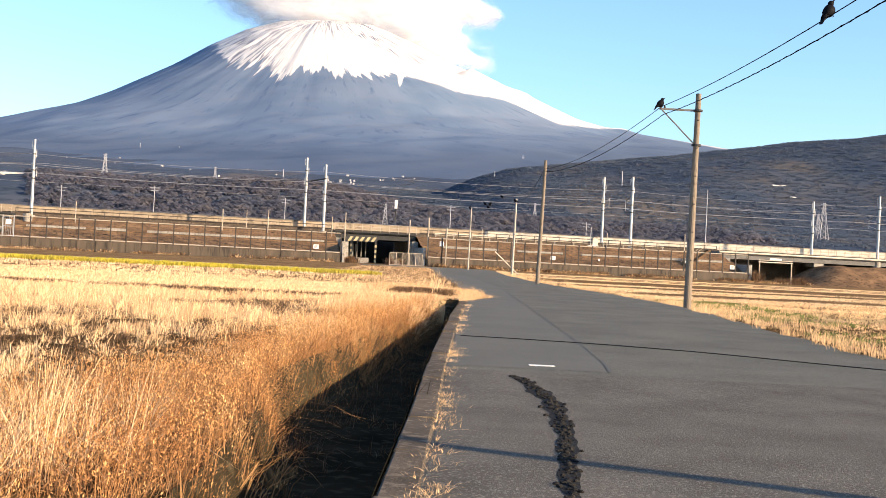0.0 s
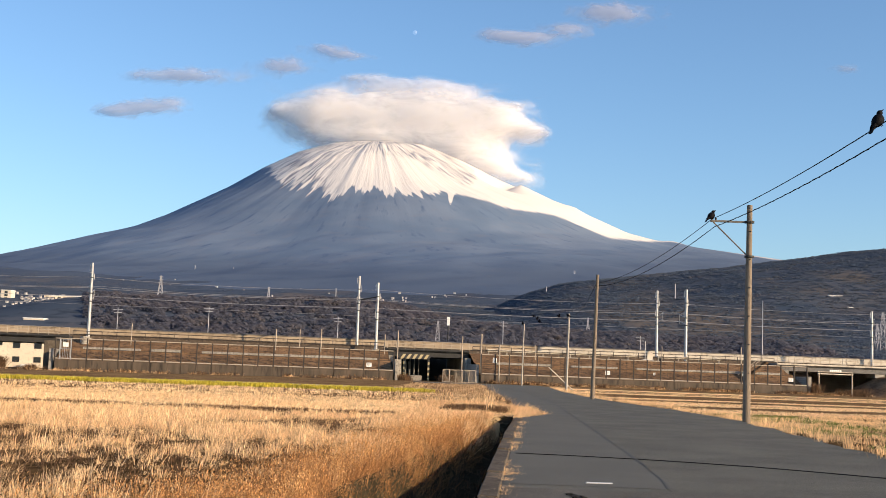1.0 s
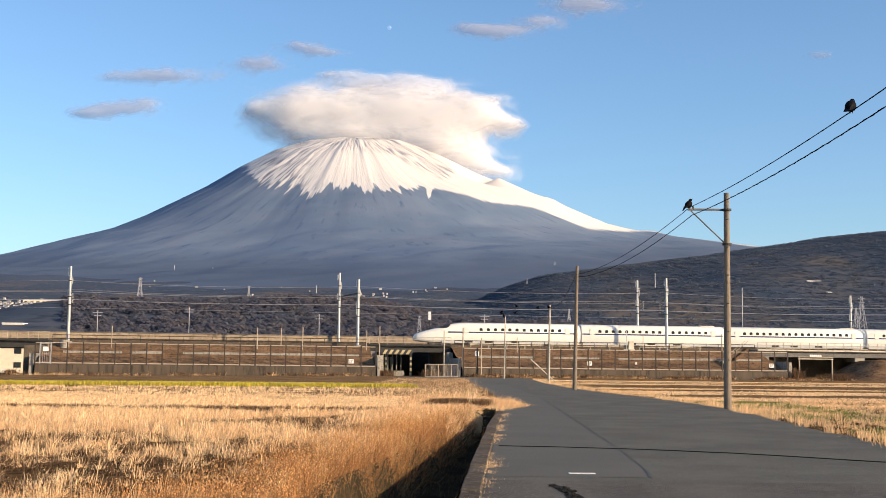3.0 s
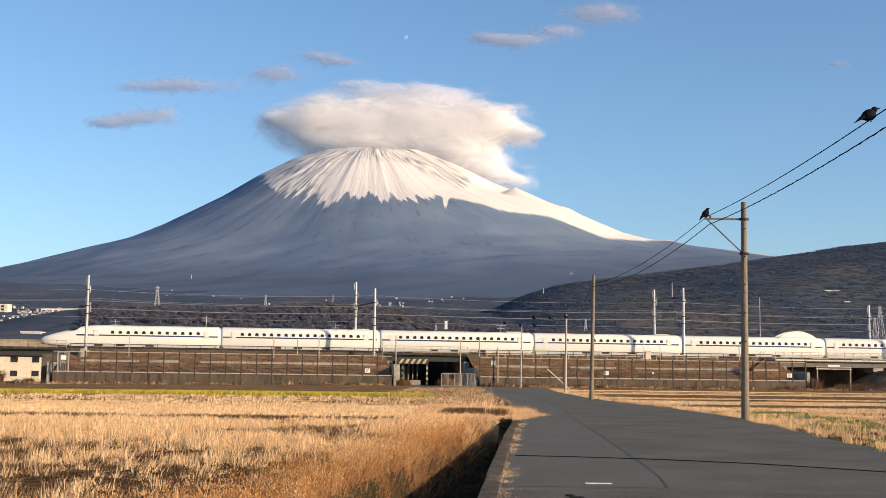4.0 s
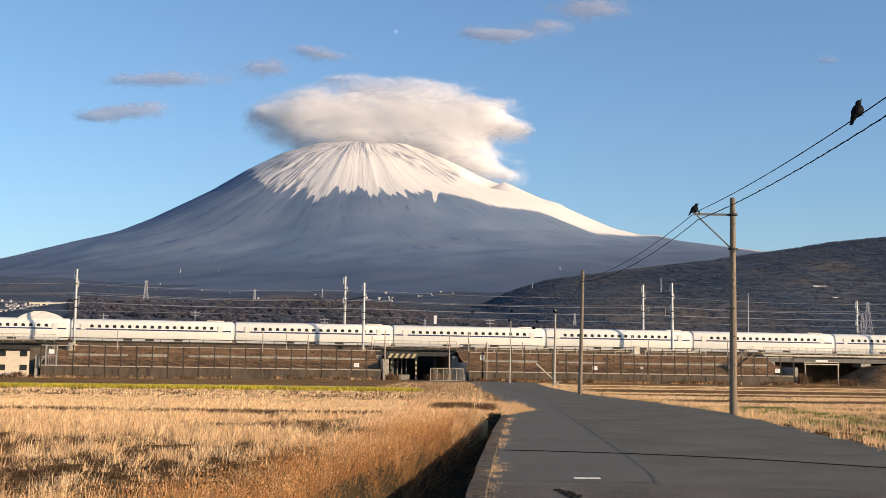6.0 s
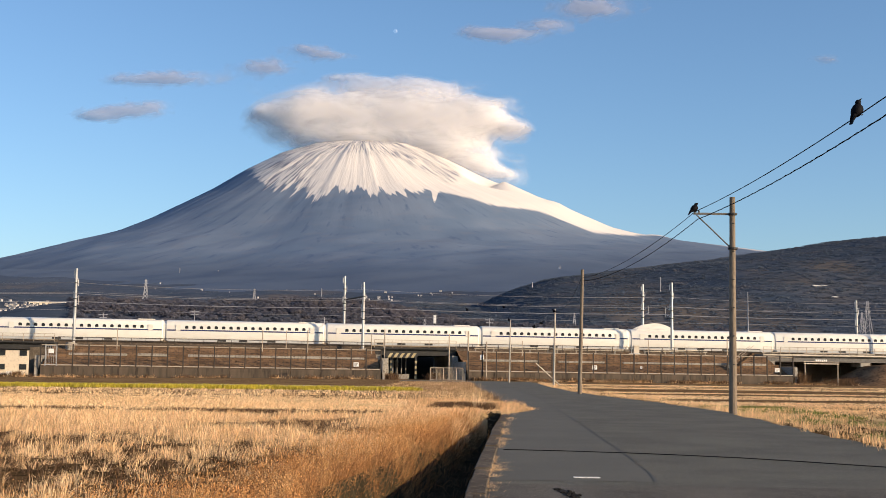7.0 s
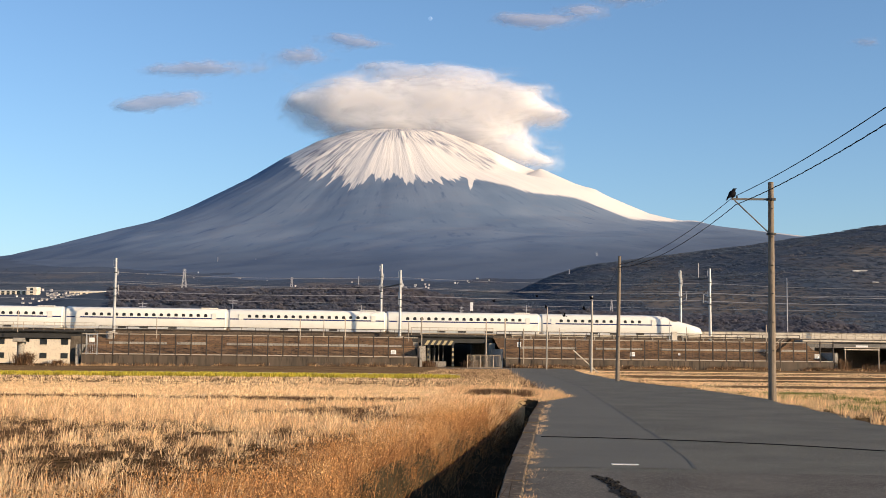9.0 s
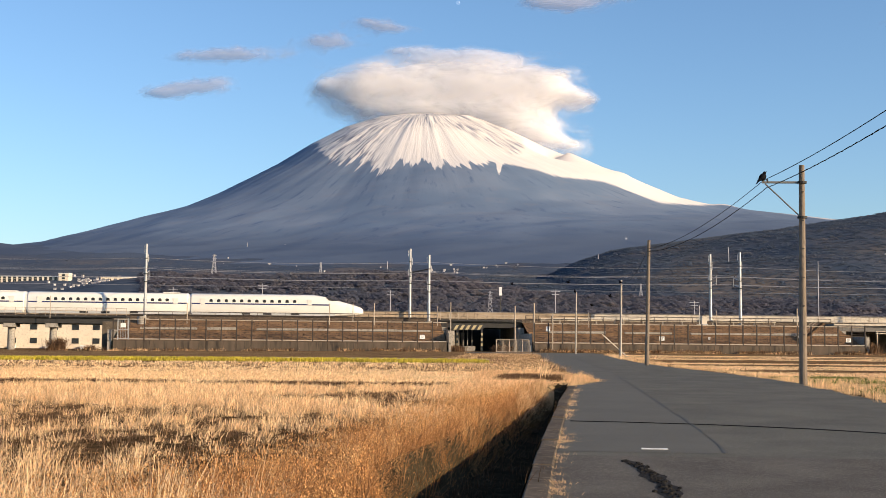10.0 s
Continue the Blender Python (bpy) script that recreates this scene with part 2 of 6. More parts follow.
def land(x, y):
    """Height of the land: nearly flat fields, foothills behind the railway."""
    x, y = np.asarray(x, float), np.asarray(y, float)
    near = 0.0025 * np.clip(y, 0, 180) * (0.25 + 0.75 * smooth01((x + 60) / 50))
    d = np.hypot(x * 0.35, np.maximum(y, 0))
    up = np.interp(d, [230, 420, 600, 1000, 1500, 2200, 3000, 4000, 5000], [0, 2, 17, 46, 82, 142, 216, 318, 345])
    wood = 14 * np.exp(-((y - 760) / 130.0) ** 2) * smooth01((x + 290) / 70) * smooth01((60 - x) / 120)
    wood = wood + 9 * np.exp(-((x + 300) / 75.0) ** 2 - ((y - 860) / 80.0) ** 2)
    amp = np.interp(d, [300, 700, 1500, 3000, 5000], [0, 3.5, 7, 11, 11])
    far = up + wood + amp * (lumps(x, y, 120, 1.0) + 0.5 * lumps(x, y, 45, 4.0))
    hz = np.interp(x, HILL_X, HILL_Z) + 1.5 * lumps(x, x * 0.3, 40, 2.0)
    side = np.where(y < 1500, smooth01((y - 520) / 980), smooth01((2600 - y) / 1100))
    hill = hz * side + (2 + 5 * side * smooth01((1350 - y) / 200)) * lumps(x, y, 70, 6.0) * smooth01((y - 520) / 300)
    far = np.maximum(far, hill * smooth01((x + 150) / 300))
    return near * smooth01((400 - y) / 150) + far * smooth01((y - 230) / 120)


# ---- ground, ditch and road ----
DITCH = 0.75


def ditch_w(y):
    """How far the ditch reaches from the road's edge."""
    return np.interp(y, (7, 10, 12.5, 14.5, 17, 21, 28, 36, 46), (1.58, 1.72, 1.85, 2.25, 2.25, 1.88, 1.58, 1.35, 1.25))



def build_ground():
    ys = np.unique(np.concatenate([np.arange(-40, 8, 4.0), np.arange(8, 60, 0.6), np.arange(60, 240, 3.0), np.arange(240, 900, 12.0), np.arange(900, 2000, 25.0), np.arange(2000, 4800, 60.0)]))
    near = np.array([-30, -20, -14, -10, -7, -5, -3.6, -2.8, -2.45, -2.3, -2.1, -1.95, -1.8, -1.62, -1.4, -1.2, -0.8, -0.5, -0.32, -0.305, -0.30, 0.6])
    wide = np.array([2, 4, 6, 8, 10, 12, 14, 17, 20, 25, 30, 38, 46, 55])
    far = np.concatenate([np.arange(70, 700, 14.0), np.arange(700, 1700, 30.0), np.array([1800, 2000, 2300, 2700, 3200, 3900, 4800])])
    cols = np.concatenate([-far[::-1], [-55, -46, -38], near, wide, far])
    verts = []
    for y in ys:
        xl = left_edge(y)
        x = cols + xl
        z = land(x, np.full_like(x, y))
        off = x - xl
        z = z + 0.05 * lumps(x, np.full_like(x, y), 1.7) * ((off < -1.7) | (off > 14)) * (y < 160)
        dig = smooth01((-0.31 - off) / 0.02) * smooth01((off + ditch_w(y)) / 0.4) * smooth01((y + 38) / 3) * smooth01((47 - y) / 3)
        hole = smooth01((-0.8 - off) / 0.5) * smooth01((off + 5.5) / 1.2) * smooth01((y - 62) / 2) * smooth01((71 - y) / 2)
        z = z - DITCH * dig - 0.6 * hole
        verts.append(np.stack([x, np.full_like(x, y), z], 1))
    n, k = len(ys), len(cols)
    i = np.arange(n - 1)[:, None] * k + np.arange(k - 1)[None, :]
    i = i.ravel()
    faces = np.stack([i, i + 1, i + k + 1, i + k], 1)
    return mesh_np("ground", np.concatenate(verts), faces, M_LAND, smooth=True)


def land_material():
    """Straw-coloured soil on the fields, winter woods with paler clearings on the hills, bluer with distance for haze.
    """
    m = mat("fields_and_hills", (0.62, 0.43, 0.21), (0.50, 0.34, 0.16), (0.30, 0.19, 0.09), scale=0.3, fine=3.5, bump=0.5, bump_scale=6, rough=0.95, spec=0.0)
    nt = m.node_tree
    p = nt.nodes["Principled BSDF"]
    near = p.inputs["Base Color"].links[0].from_socket
    geo = nt.nodes.new("ShaderNodeNewGeometry")
    sep = nt.nodes.new("ShaderNodeSeparateXYZ")
    nt.links.new(geo.outputs["Position"], sep.inputs[0])

    def noise_of(scale, stretch):
        mp = nt.nodes.new("ShaderNodeMapping")
        mp.inputs["Scale"].default_value = stretch
        nt.links.new(geo.outputs["Position"], mp.inputs["Vector"])
        n = nt.nodes.new("ShaderNodeTexNoise")
        n.inputs["Scale"].default_value, n.inputs["Detail"].default_value = scale, 6
        nt.links.new(mp.outputs["Vector"], n.inputs["Vector"])
        return n.outputs["Fac"]

    def rng_map(src, lo, hi):
        r = nt.nodes.new("ShaderNodeMapRange")
        r.inputs["From Min"].default_value, r.inputs["From Max"].default_value = lo, hi
        nt.links.new(src, r.inputs["Value"])
        return r.outputs["Result"]

    def mix(fac, x, y):
        n = nt.nodes.new("ShaderNodeMix")
        n.data_type = "RGBA"
        nt.links.new(fac, n.inputs["Factor"])
        for s, v in ((n.inputs[6], x), (n.inputs[7], y)):
            if isinstance(v, tuple):
                s.default_value = (*v, 1)
            else:
                nt.links.new(v, s)
        return n.outputs[2]

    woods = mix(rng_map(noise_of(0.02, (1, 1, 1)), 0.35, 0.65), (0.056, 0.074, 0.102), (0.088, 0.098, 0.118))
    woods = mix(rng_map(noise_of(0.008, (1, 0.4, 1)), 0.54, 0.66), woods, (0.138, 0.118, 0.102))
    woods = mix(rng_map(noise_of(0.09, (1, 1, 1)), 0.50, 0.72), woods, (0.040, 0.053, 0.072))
    # blue haze put into the colour, growing with distance
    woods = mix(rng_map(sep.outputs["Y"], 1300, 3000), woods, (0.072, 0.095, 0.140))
    # near soil, darkened also to stand in for shade between the tufts
    tilled = mix(rng_map(noise_of(4.5, (1, 1, 1)), 0.42, 0.66), (0.042, 0.027, 0.013), (0.155, 0.092, 0.042))
    mat_of_straw = mix(rng_map(sep.outputs["Y"], 40, 46), tilled, near)
    far_tilled = mix(rng_map(noise_of(2.0, (0.15, 1, 1)), 0.40, 0.62), (0.115, 0.070, 0.036), (0.30, 0.185, 0.092))
    near = mix(rng_map(sep.outputs["Y"], 56, 66), mat_of_straw, far_tilled)
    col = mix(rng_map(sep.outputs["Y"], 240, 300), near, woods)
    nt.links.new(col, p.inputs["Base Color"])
    return m


M_LAND = land_material()
ground = tagged(build_ground(), "flat winter fields with a roadside ditch, wooded foothills beyond", "ground", kind="structure")


def strip(name, ys, x0, x1, lift, material, nx=2):
    """A sheet laid along the road between two edges."""
    verts = []
    for y, a, b in zip(ys, x0, x1):
        xs = np.linspace(a, b, nx)
        verts.append(np.stack([xs, np.full(nx, y), land(xs, np.full(nx, y)) + lift], 1))
    i = (np.arange(len(ys) - 1)[:, None] * nx + np.arange(nx - 1)[None, :]).ravel()
    return mesh_np(name, np.concatenate(verts), np.stack([i, i + 1, i + nx + 1, i + nx], 1), material)


def build_road():
    ys = np.concatenate([np.arange(-36, 60, 0.8), np.arange(60, 172, 2.0)])
    wob = 0.10 * np.sin(ys * 0.9) + 0.07 * np.sin(ys * 2.3 + 1)
    turn = 1.0 * smooth01((ys - 146) / 16)
    road = strip("road", ys, left_edge(ys) - 9 * turn, right_edge(ys) + wob, 0.03, M_ASPHALT, nx=10)
    tagged(road, "worn grey asphalt lane between dry fields", "road", kind="structure")
    # newer surfacing on one side, ending in a ragged seam
    yp = np.arange(18.2, 110, 0.8)
    seam = np.interp(yp, (17.8, 20.5, 26, 44, 66, 110), (3.3, 3.6, 3.95, 4.95, 6.1, 7.0)) + 0.012 * np.sin(yp * 1.7)
    patch = strip("asphalt_patch", yp, left_edge(yp) + 0.02, seam, 0.034, M_PATCH, nx=6)
    patch.parent = road
    tar = strip("tar_seam", yp, seam - 0.01, seam + 0.03 + 0.03 * np.sin(yp * 0.8), 0.039, M_SEAM)
    tar.parent = road
    yo = np.arange(-20, 18.4, 0.8)
    strip("worn_patch", yo, left_edge(yo) + 0.02, right_edge(yo) - 0.3, 0.033, M_OLD, nx=4).parent = road
    # short painted marks
    for x, y, w, d in ((2.40, 18.75, 0.40, 0.12), (1.5, 10.2, 0.04, 0.03)):
        bm = bmesh.new()
        box(bm, x - w / 2, x + w / 2, y - d / 2, y + d / 2, 0.0, 0.045 + float(land(x, y)))
        part("painted_mark", bm, M_PAINT, road, "worn white paint mark")
    # broken-up asphalt: tilted lumps in a trough of tar
    r = random.Random(3)
    yc = np.linspace(8.0, 17.0, 110)
    xc = np.interp(yc, (8, 8.6, 11.3, 13.9, 16.3, 17), (1.3, 1.33, 1.70, 1.92, 1.86, 1.75))
    wd = 0.03 + 0.10 * np.interp(yc, (8, 10, 12, 15, 17), (0.4, 0.5, 0.7, 1.0, 0.3)) * (1 + 0.25 * np.sin(yc * 4.3) + 0.2 * np.sin(yc * 11))
    strip("broken_strip", yc, xc - wd, xc + wd, 0.036, M_TAR).parent = road
    bm = bmesh.new()
    for _ in range(380):
        k = r.random()
        y = 8.0 + 9.0 * k
        x = float(np.interp(y, yc, xc)) + r.gauss(0, 0.36) * float(np.interp(y, yc, wd)) * 1.2
        s = r.uniform(0.010, 0.038)
        q = bmesh.ops.create_icosphere(bm, subdivisions=1, radius=s)
        m = Matrix.Translation((x, y, float(land(x, y)) + 0.04)) @ Euler((r.random() * 6, r.random() * 6, r.random() * 6)).to_matrix().to_4x4() @ Matrix.Identity(4)
        for vv in q["verts"]:
            vv.co = m @ (vv.co * r.uniform(0.7, 1.2))
            vv.co.z = 0.034 + float(land(x, y)) + (vv.co.z - 0.034 - float(land(x, y))) * 0.7
    g = part("asphalt_lump", bm, M_TAR, road, "broken lumps of asphalt")
    g["kind"] = "stuff"
    return road


road = build_road()


def build_hose():
    h = tagged(empty("rubber_hose", pose(0, 0, 0)), "black rubber hose lying across the asphalt lane", "hose")
    bm = bmesh.new()
    pts = []
    for i in range(41):
        x = 1.5 + 8.8 * i / 40
        y = float(np.interp(x, (1.5, 3.8, 5.9, 8.9, 10.4), (25.0, 24.5, 23.5, 20.9, 19.3))) + 0.03 * math.sin(x * 3)
        pts.append(Vector((x, y, float(land(x, y)) + 0.03 + 0.014)))
    tube(bm, pts, 0.009, 6)
    part("hose_tube", bm, M_WIRE, h)


build_hose()


def build_kerb():
    """The concrete lip of the ditch, in cast lengths."""
    kerb = tagged(empty("ditch_kerb", pose(0, 0, 0)), "weathered concrete kerb along the roadside ditch", "kerb", kind="structure")
    r = random.Random(5)
    y = -20.0
    while y < 46:
        y1 = y + 2.0
        bm = bmesh.new()
        a, b = float(left_edge(y)), float(left_edge(y1 - 0.02))
        dz, dx = r.uniform(-0.012, 0.012), r.uniform(-0.015, 0.015)
        ring = []
        for yy, xx in ((y, a), (y + 1.0, (a + b) / 2), (y1 - 0.02, b)):
            z = float(land(xx, yy)) + 0.06 + dz
            w = 0.29
            ring.append([bm.verts.new(p) for p in ((xx - w + dx, yy, z - 0.95), (xx - w + dx, yy, z - 0.02), (xx - w + 0.02 + dx, yy, z), (xx - 0.03 + dx, yy, z - r.uniform(0, 0.012)), (xx + dx, yy, z - 0.03), (xx + dx, yy, z - 0.2))])
        for p, q in zip(ring, ring[1:]):
            for i in range(6):
                bm.faces.new((p[i], p[(i + 1) % 6], q[(i + 1) % 6], q[i]))
        bm.faces.new(ring[0])
        bm.faces.new(ring[-1])
        part("kerb_stone", bm, M_KERB, kerb)
        y = y1


build_kerb()
ym = np.arange(-20, 47.5, 0.7)
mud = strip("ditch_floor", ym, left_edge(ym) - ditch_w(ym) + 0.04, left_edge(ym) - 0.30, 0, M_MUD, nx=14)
co = np.array([v.co[:] for v in mud.data.vertices])
ofs = co[:, 0] - left_edge(co[:, 1])
co[:, 2] += 0.012 + 0.05 * lumps(co[:, 0], co[:, 1], 0.35) * smooth01((ofs + 1.9) / 0.3) * smooth01((-0.4 - ofs) / 0.2) - DITCH * smooth01((-0.31 - ofs) / 0.02) * smooth01((ofs + ditch_w(co[:, 1])) / 0.4) * smooth01((47 - co[:, 1]) / 3) + 0.04
mud.data.vertices.foreach_set("co", co.astype(np.float32).ravel())
tagged(mud, "dark mud on the ditch floor", "ditch", kind="structure")


# ---- grass and weeds ----
def blades(name, roots, height, material, label, category, per=10, spread=0.12, lean=0.5, width=0.006, height_var=0.35, bend=0.5, seed=1, wind=0.12, lift=(0.0, 0.0), simple=False):
    """Tufts of bent blades, three triangles each. roots: x, y of the tufts; height and width may be arrays."""
    g = np.random.default_rng(seed)
    n = len(roots) * per
    ang = g.uniform(0, 2 * np.pi, n)
    far_out = np.abs(g.normal(0, 1.2, n)) * np.repeat(np.broadcast_to(spread, len(roots)), per)
    rx = np.repeat(roots[:, 0], per) + np.cos(ang) * far_out
    ry = np.repeat(roots[:, 1], per) + np.sin(ang) * far_out
    h = np.repeat(np.broadcast_to(height, len(roots)), per) * g.uniform(1 - height_var, 1 + height_var, n)
    w = np.repeat(np.broadcast_to(width, len(roots)), per) * g.uniform(0.6, 1.4, n)
    z = land(rx, ry) - 0.03 + g.uniform(lift[0], lift[1], n)
    off = rx - left_edge(ry)
    z = z - DITCH * smooth01((-0.31 - off) / 0.02) * smooth01((off + ditch_w(ry)) / 0.4) * (ry < 46.5) + 0.06 * ((off > -0.3) & (rx < right_edge(ry)))
    ang = ang + g.normal(0, 0.5, n)
    face = g.uniform(0, np.pi, n)
    l = np.abs(g.normal(0, lean, n))
    dx, dy = (np.cos(ang) * l + wind) * h, np.sin(ang) * l * h
    side = np.stack([np.cos(face) * w, np.sin(face) * w, np.zeros(n)], 1)
    base = np.stack([rx, ry, z], 1)
    drop = bend * np.minimum(l, 1.6)
    levels = []
    for k, wide in (((0.0, 1.0), (0.6, 0.8)) if simple else ((0.0, 1.0), (0.45, 0.9), (0.78, 0.65))):
        p = base + np.stack([dx * k ** 1.6, dy * k ** 1.6, h * (k - drop * 0.62 * k ** 2.6)], 1)
        levels += [p - side * wide, p + side * wide]
    levels.append(base + np.stack([dx, dy, h * (1 - drop * 0.62)], 1))
    v = np.stack(levels, 1).reshape(-1, 3)
    i = np.arange(n)[:, None] * len(levels)
    tris = ((0, 1, 3), (0, 3, 2), (2, 3, 4)) if simple else ((0, 1, 3), (0, 3, 2), (2, 3, 5), (2, 5, 4), (4, 5, 6))
    f = np.stack([i + np.array(q) for q in tris], 1).reshape(-1, 3)
    return tagged(mesh_np(name, v, f, material), label, category, kind="stuff")


def scatter(n, x0, x1, y0, y1, keep, seed, power=1.0):
    g = np.random.default_rng(seed)
    y = y0 + (y1 - y0) * g.random(n) ** power
    x = x0 + (x1 - x0) * g.random(n)
    ok = keep(x, y, g)
    return np.stack([x[ok], y[ok]], 1)


def in_view(x, y, pad=3.0):
    return (x > -0.44 * y - pad) & (x < 0.46 * y + pad)


def bare(x, y):
    """Where the field shows its soil between the tufts."""
    big = lumps(x * 0.6, y * 0.55, 2.6, 3.0)
    return big + 0.5 * lumps(x, y * 0.6, 0.9, 5.0)


def build_grass():
    off = lambda x, y: x - left_edge(y)
    g = np.random.default_rng(11)
    gx, gy = np.meshgrid(np.arange(-20, 4, 0.35), np.arange(6.5, 42.5, 0.36), indexing="ij")
    gx, gy = gx + 0.16 * gy % 0.3, gy
    gx, gy = (gx + g.normal(0, 0.07, gx.shape)).ravel(), (gy + g.normal(0, 0.07, gy.shape)).ravel()
    gap = bare(gx, gy)
    ok = in_view(gx, gy, 1.5) & (gx - left_edge(gy) < -2.7 + 0.5 * g.random(len(gx))) & (g.random(len(gx)) < np.interp(gap, (-0.5, -0.1, 0.2, 0.5), (0.90, 0.76, 0.50, 0.38)) * np.interp(gy + 0.8 * lumps(gx, gy, 0.9, 3), (9.5, 14.0, 19.0), (0.25, 0.62, 1.0)))
    near = np.stack([gx[ok], gy[ok]], 1)
    size = (0.20 + 0.16 * g.random(len(near))) * np.interp(near[:, 1], (8, 20, 42), (1.05, 1.0, 0.7)) * np.interp(gap[ok], (-0.3, 0.1, 0.5), (1.1, 0.95, 0.62))
    thin = np.interp(near[:, 1], (7, 14, 24, 42), (0.0020, 0.0030, 0.0042, 0.0055))
    fair = g.random(len(near)) < 0.30 + 0.25 * lumps(near[:, 0], near[:, 1], 1.1, 6)
    blades("dry_grass", near[~fair], size[~fair], M_DRY, "dry straw-coloured tufts of regrown rice stubble", "dry grass", per=54, spread=0.085, lean=0.95, width=thin[~fair], bend=1.0, wind=0.06, seed=12)
    blades("dry_grass", near[fair], size[fair] * 1.05, M_PALEGRASS, "bleached pale tufts of regrown rice stubble", "dry grass", per=54, spread=0.085, lean=0.95, width=thin[fair], bend=1.0, wind=0.06, seed=56)
    dark = scatter(15000, -18, 3, 8, 42.5, lambda x, y, g: in_view(x, y) & (off(x, y) < -2.6) & (bare(x, y) > 0.16), 52, 0.8)
    blades("withered_stalks", dark, 0.15, M_BUSH, "dark withered stalks in the gaps of the stubble", "weeds", per=9, spread=0.12, lean=0.8, width=0.006, bend=0.8, seed=53, simple=True)
    # blades added to draw the furrow's dark line, whose soil stays hidden
    furrow = scatter(1500, -21, 2.2, 42.6, 44.4, lambda x, y, g: in_view(x, y) & (off(x, y) < -2.4) & (lumps(x, y, 1.7, 2) > -0.5), 54)
    blades("furrow_line_blades", furrow, 0.20, M_BUSH, "dark blades added to draw a furrow's dark line", "weeds", per=10, spread=0.16, lean=0.7, width=0.010, bend=0.8, seed=55, simple=True)
    litter = scatter(5000, -18, 4, 6.5, 42, lambda x, y, g: in_view(x, y) & (off(x, y) < -2.4) & (bare(x, y) < 0.1), 9, 0.8)
    blades("fallen_straw", litter, 0.12, M_DRY, "thin fallen straw between the tufts", "straw", per=8, spread=0.14, lean=1.3, width=0.004, bend=0.7, seed=8, lift=(0.02, 0.06), simple=True)
    pale = scatter(10000, -32, 3.5, 44.5, 66, lambda x, y, g: in_view(x, y) & (off(x, y) < -1.6), 13)
    blades("pale_grass", pale, 0.13, M_PALEGRASS, "dense pale dry grass in the field", "dry grass", per=10, spread=0.2, lean=0.8, width=0.010, bend=0.9, wind=0.3, seed=14, simple=True)
    far = scatter(7000, -60, 3.4, 63, 86, lambda x, y, g: in_view(x, y) & (off(x, y) < -1.0) & (np.sin((y - 0.06 * x) * 1.15) > 0.15), 15)
    blades("stubble_rows", far, 0.17, M_PALEGRASS, "rows of pale cut stubble across the field", "stubble", per=8, spread=0.2, lean=0.3, width=0.015, seed=16, simple=True)
    rut = scatter(3500, -60, 3.4, 63, 86, lambda x, y, g: in_view(x, y) & (off(x, y) < -1.0) & (np.sin((y - 0.06 * x) * 1.15) < -0.35), 76)
    blades("furrow_stubble", rut, 0.15, M_BUSH, "brown stubble in the furrows of the field", "stubble", per=7, spread=0.2, lean=0.4, width=0.015, seed=77, simple=True)
    rape = scatter(4000, -46, -1.0, 87, 94, lambda x, y, g: in_view(x, y), 17)
    blades("rape_plants", rape, 0.29, M_RAPE, "strip of yellow-green rape plants", "crop", per=7, spread=0.25, lean=0.35, width=0.03, seed=18, simple=True)
    # rusty weeds along the ditch
    rust = scatter(15000, -7.5, 3.5, 6.5, 40, lambda x, y, g: (off(x, y) < 0.18 - ditch_w(y) + 0.12 * lumps(x, y, 0.5, 3)) & (y < 33 + 7 * g.random(len(x)) ** 2) & (off(x, y) > -0.1 - ditch_w(y) - 1.7 * g.random(len(x)) ** 2 - 4.5 * g.random(len(x)) * np.clip((15.5 - y) / 4.5, 0, 1)), 19, 0.8)
    hgt = 0.24 + 0.24 * np.random.default_rng(20).random(len(rust))
    blades("rust_weeds", rust, hgt, M_RUST, "dense rusty brown seed-headed weeds along the ditch", "weeds", per=14, spread=0.12, lean=0.75, width=0.0022, bend=0.7, seed=21, simple=True)
    blades("seed_heads", rust, 0.022, M_SEED, "tiny rusty seed heads crowding the weeds", "weeds", per=36, spread=0.15, lean=1.1, width=0.0045, bend=0.6, seed=42, lift=(0.10, 0.44), simple=True)
    hang = scatter(900, -3, 3.5, 7, 36, lambda x, y, g: (off(x, y) < 0.45 - ditch_w(y)) & (off(x, y) > -0.1 - ditch_w(y)) & (lumps(x, y, 0.6, 1) > -0.1), 43, 0.8)
    blades("hanging_seed_heads", hang, 0.022, M_SEED, "seed heads hanging over the ditch", "weeds", per=26, spread=0.12, lean=0.9, width=0.0045, bend=0.6, seed=44, lift=(0.25, 0.95), simple=True)
    stems = scatter(520, -7, 0.2, 6.0, 11.0, lambda x, y, g: (off(x, y) < -2.3) & (off(x, y) > -6.5) & (lumps(x, y, 0.8, 2) > -0.3), 45)
    blades("long_straw", stems, 0.75, M_PALEGRASS, "long pale straw stems arching over the weeds", "straw", per=14, spread=0.16, lean=1.05, width=0.0019, bend=0.8, wind=0.1, seed=46)
    # weeds hanging over the ditch and thin growth on its floor
    edge = scatter(2600, -5, 3.5, 29, 46, lambda x, y, g: (off(x, y) < 0.2 - ditch_w(y)) & (off(x, y) > -4.2) & (y > 31 + 4 * g.random(len(x))), 57)
    blades("bank_straw", edge, 0.30, M_DRY, "long pale straw on the ditch bank", "dry grass", per=24, spread=0.13, lean=0.8, width=0.006, bend=0.9, wind=0.25, seed=58)
    lip = scatter(2600, -3, 3.5, 7, 44, lambda x, y, g: (off(x, y) < 0.32 - ditch_w(y)) & (off(x, y) > -0.1 - ditch_w(y)), 22, 0.8)
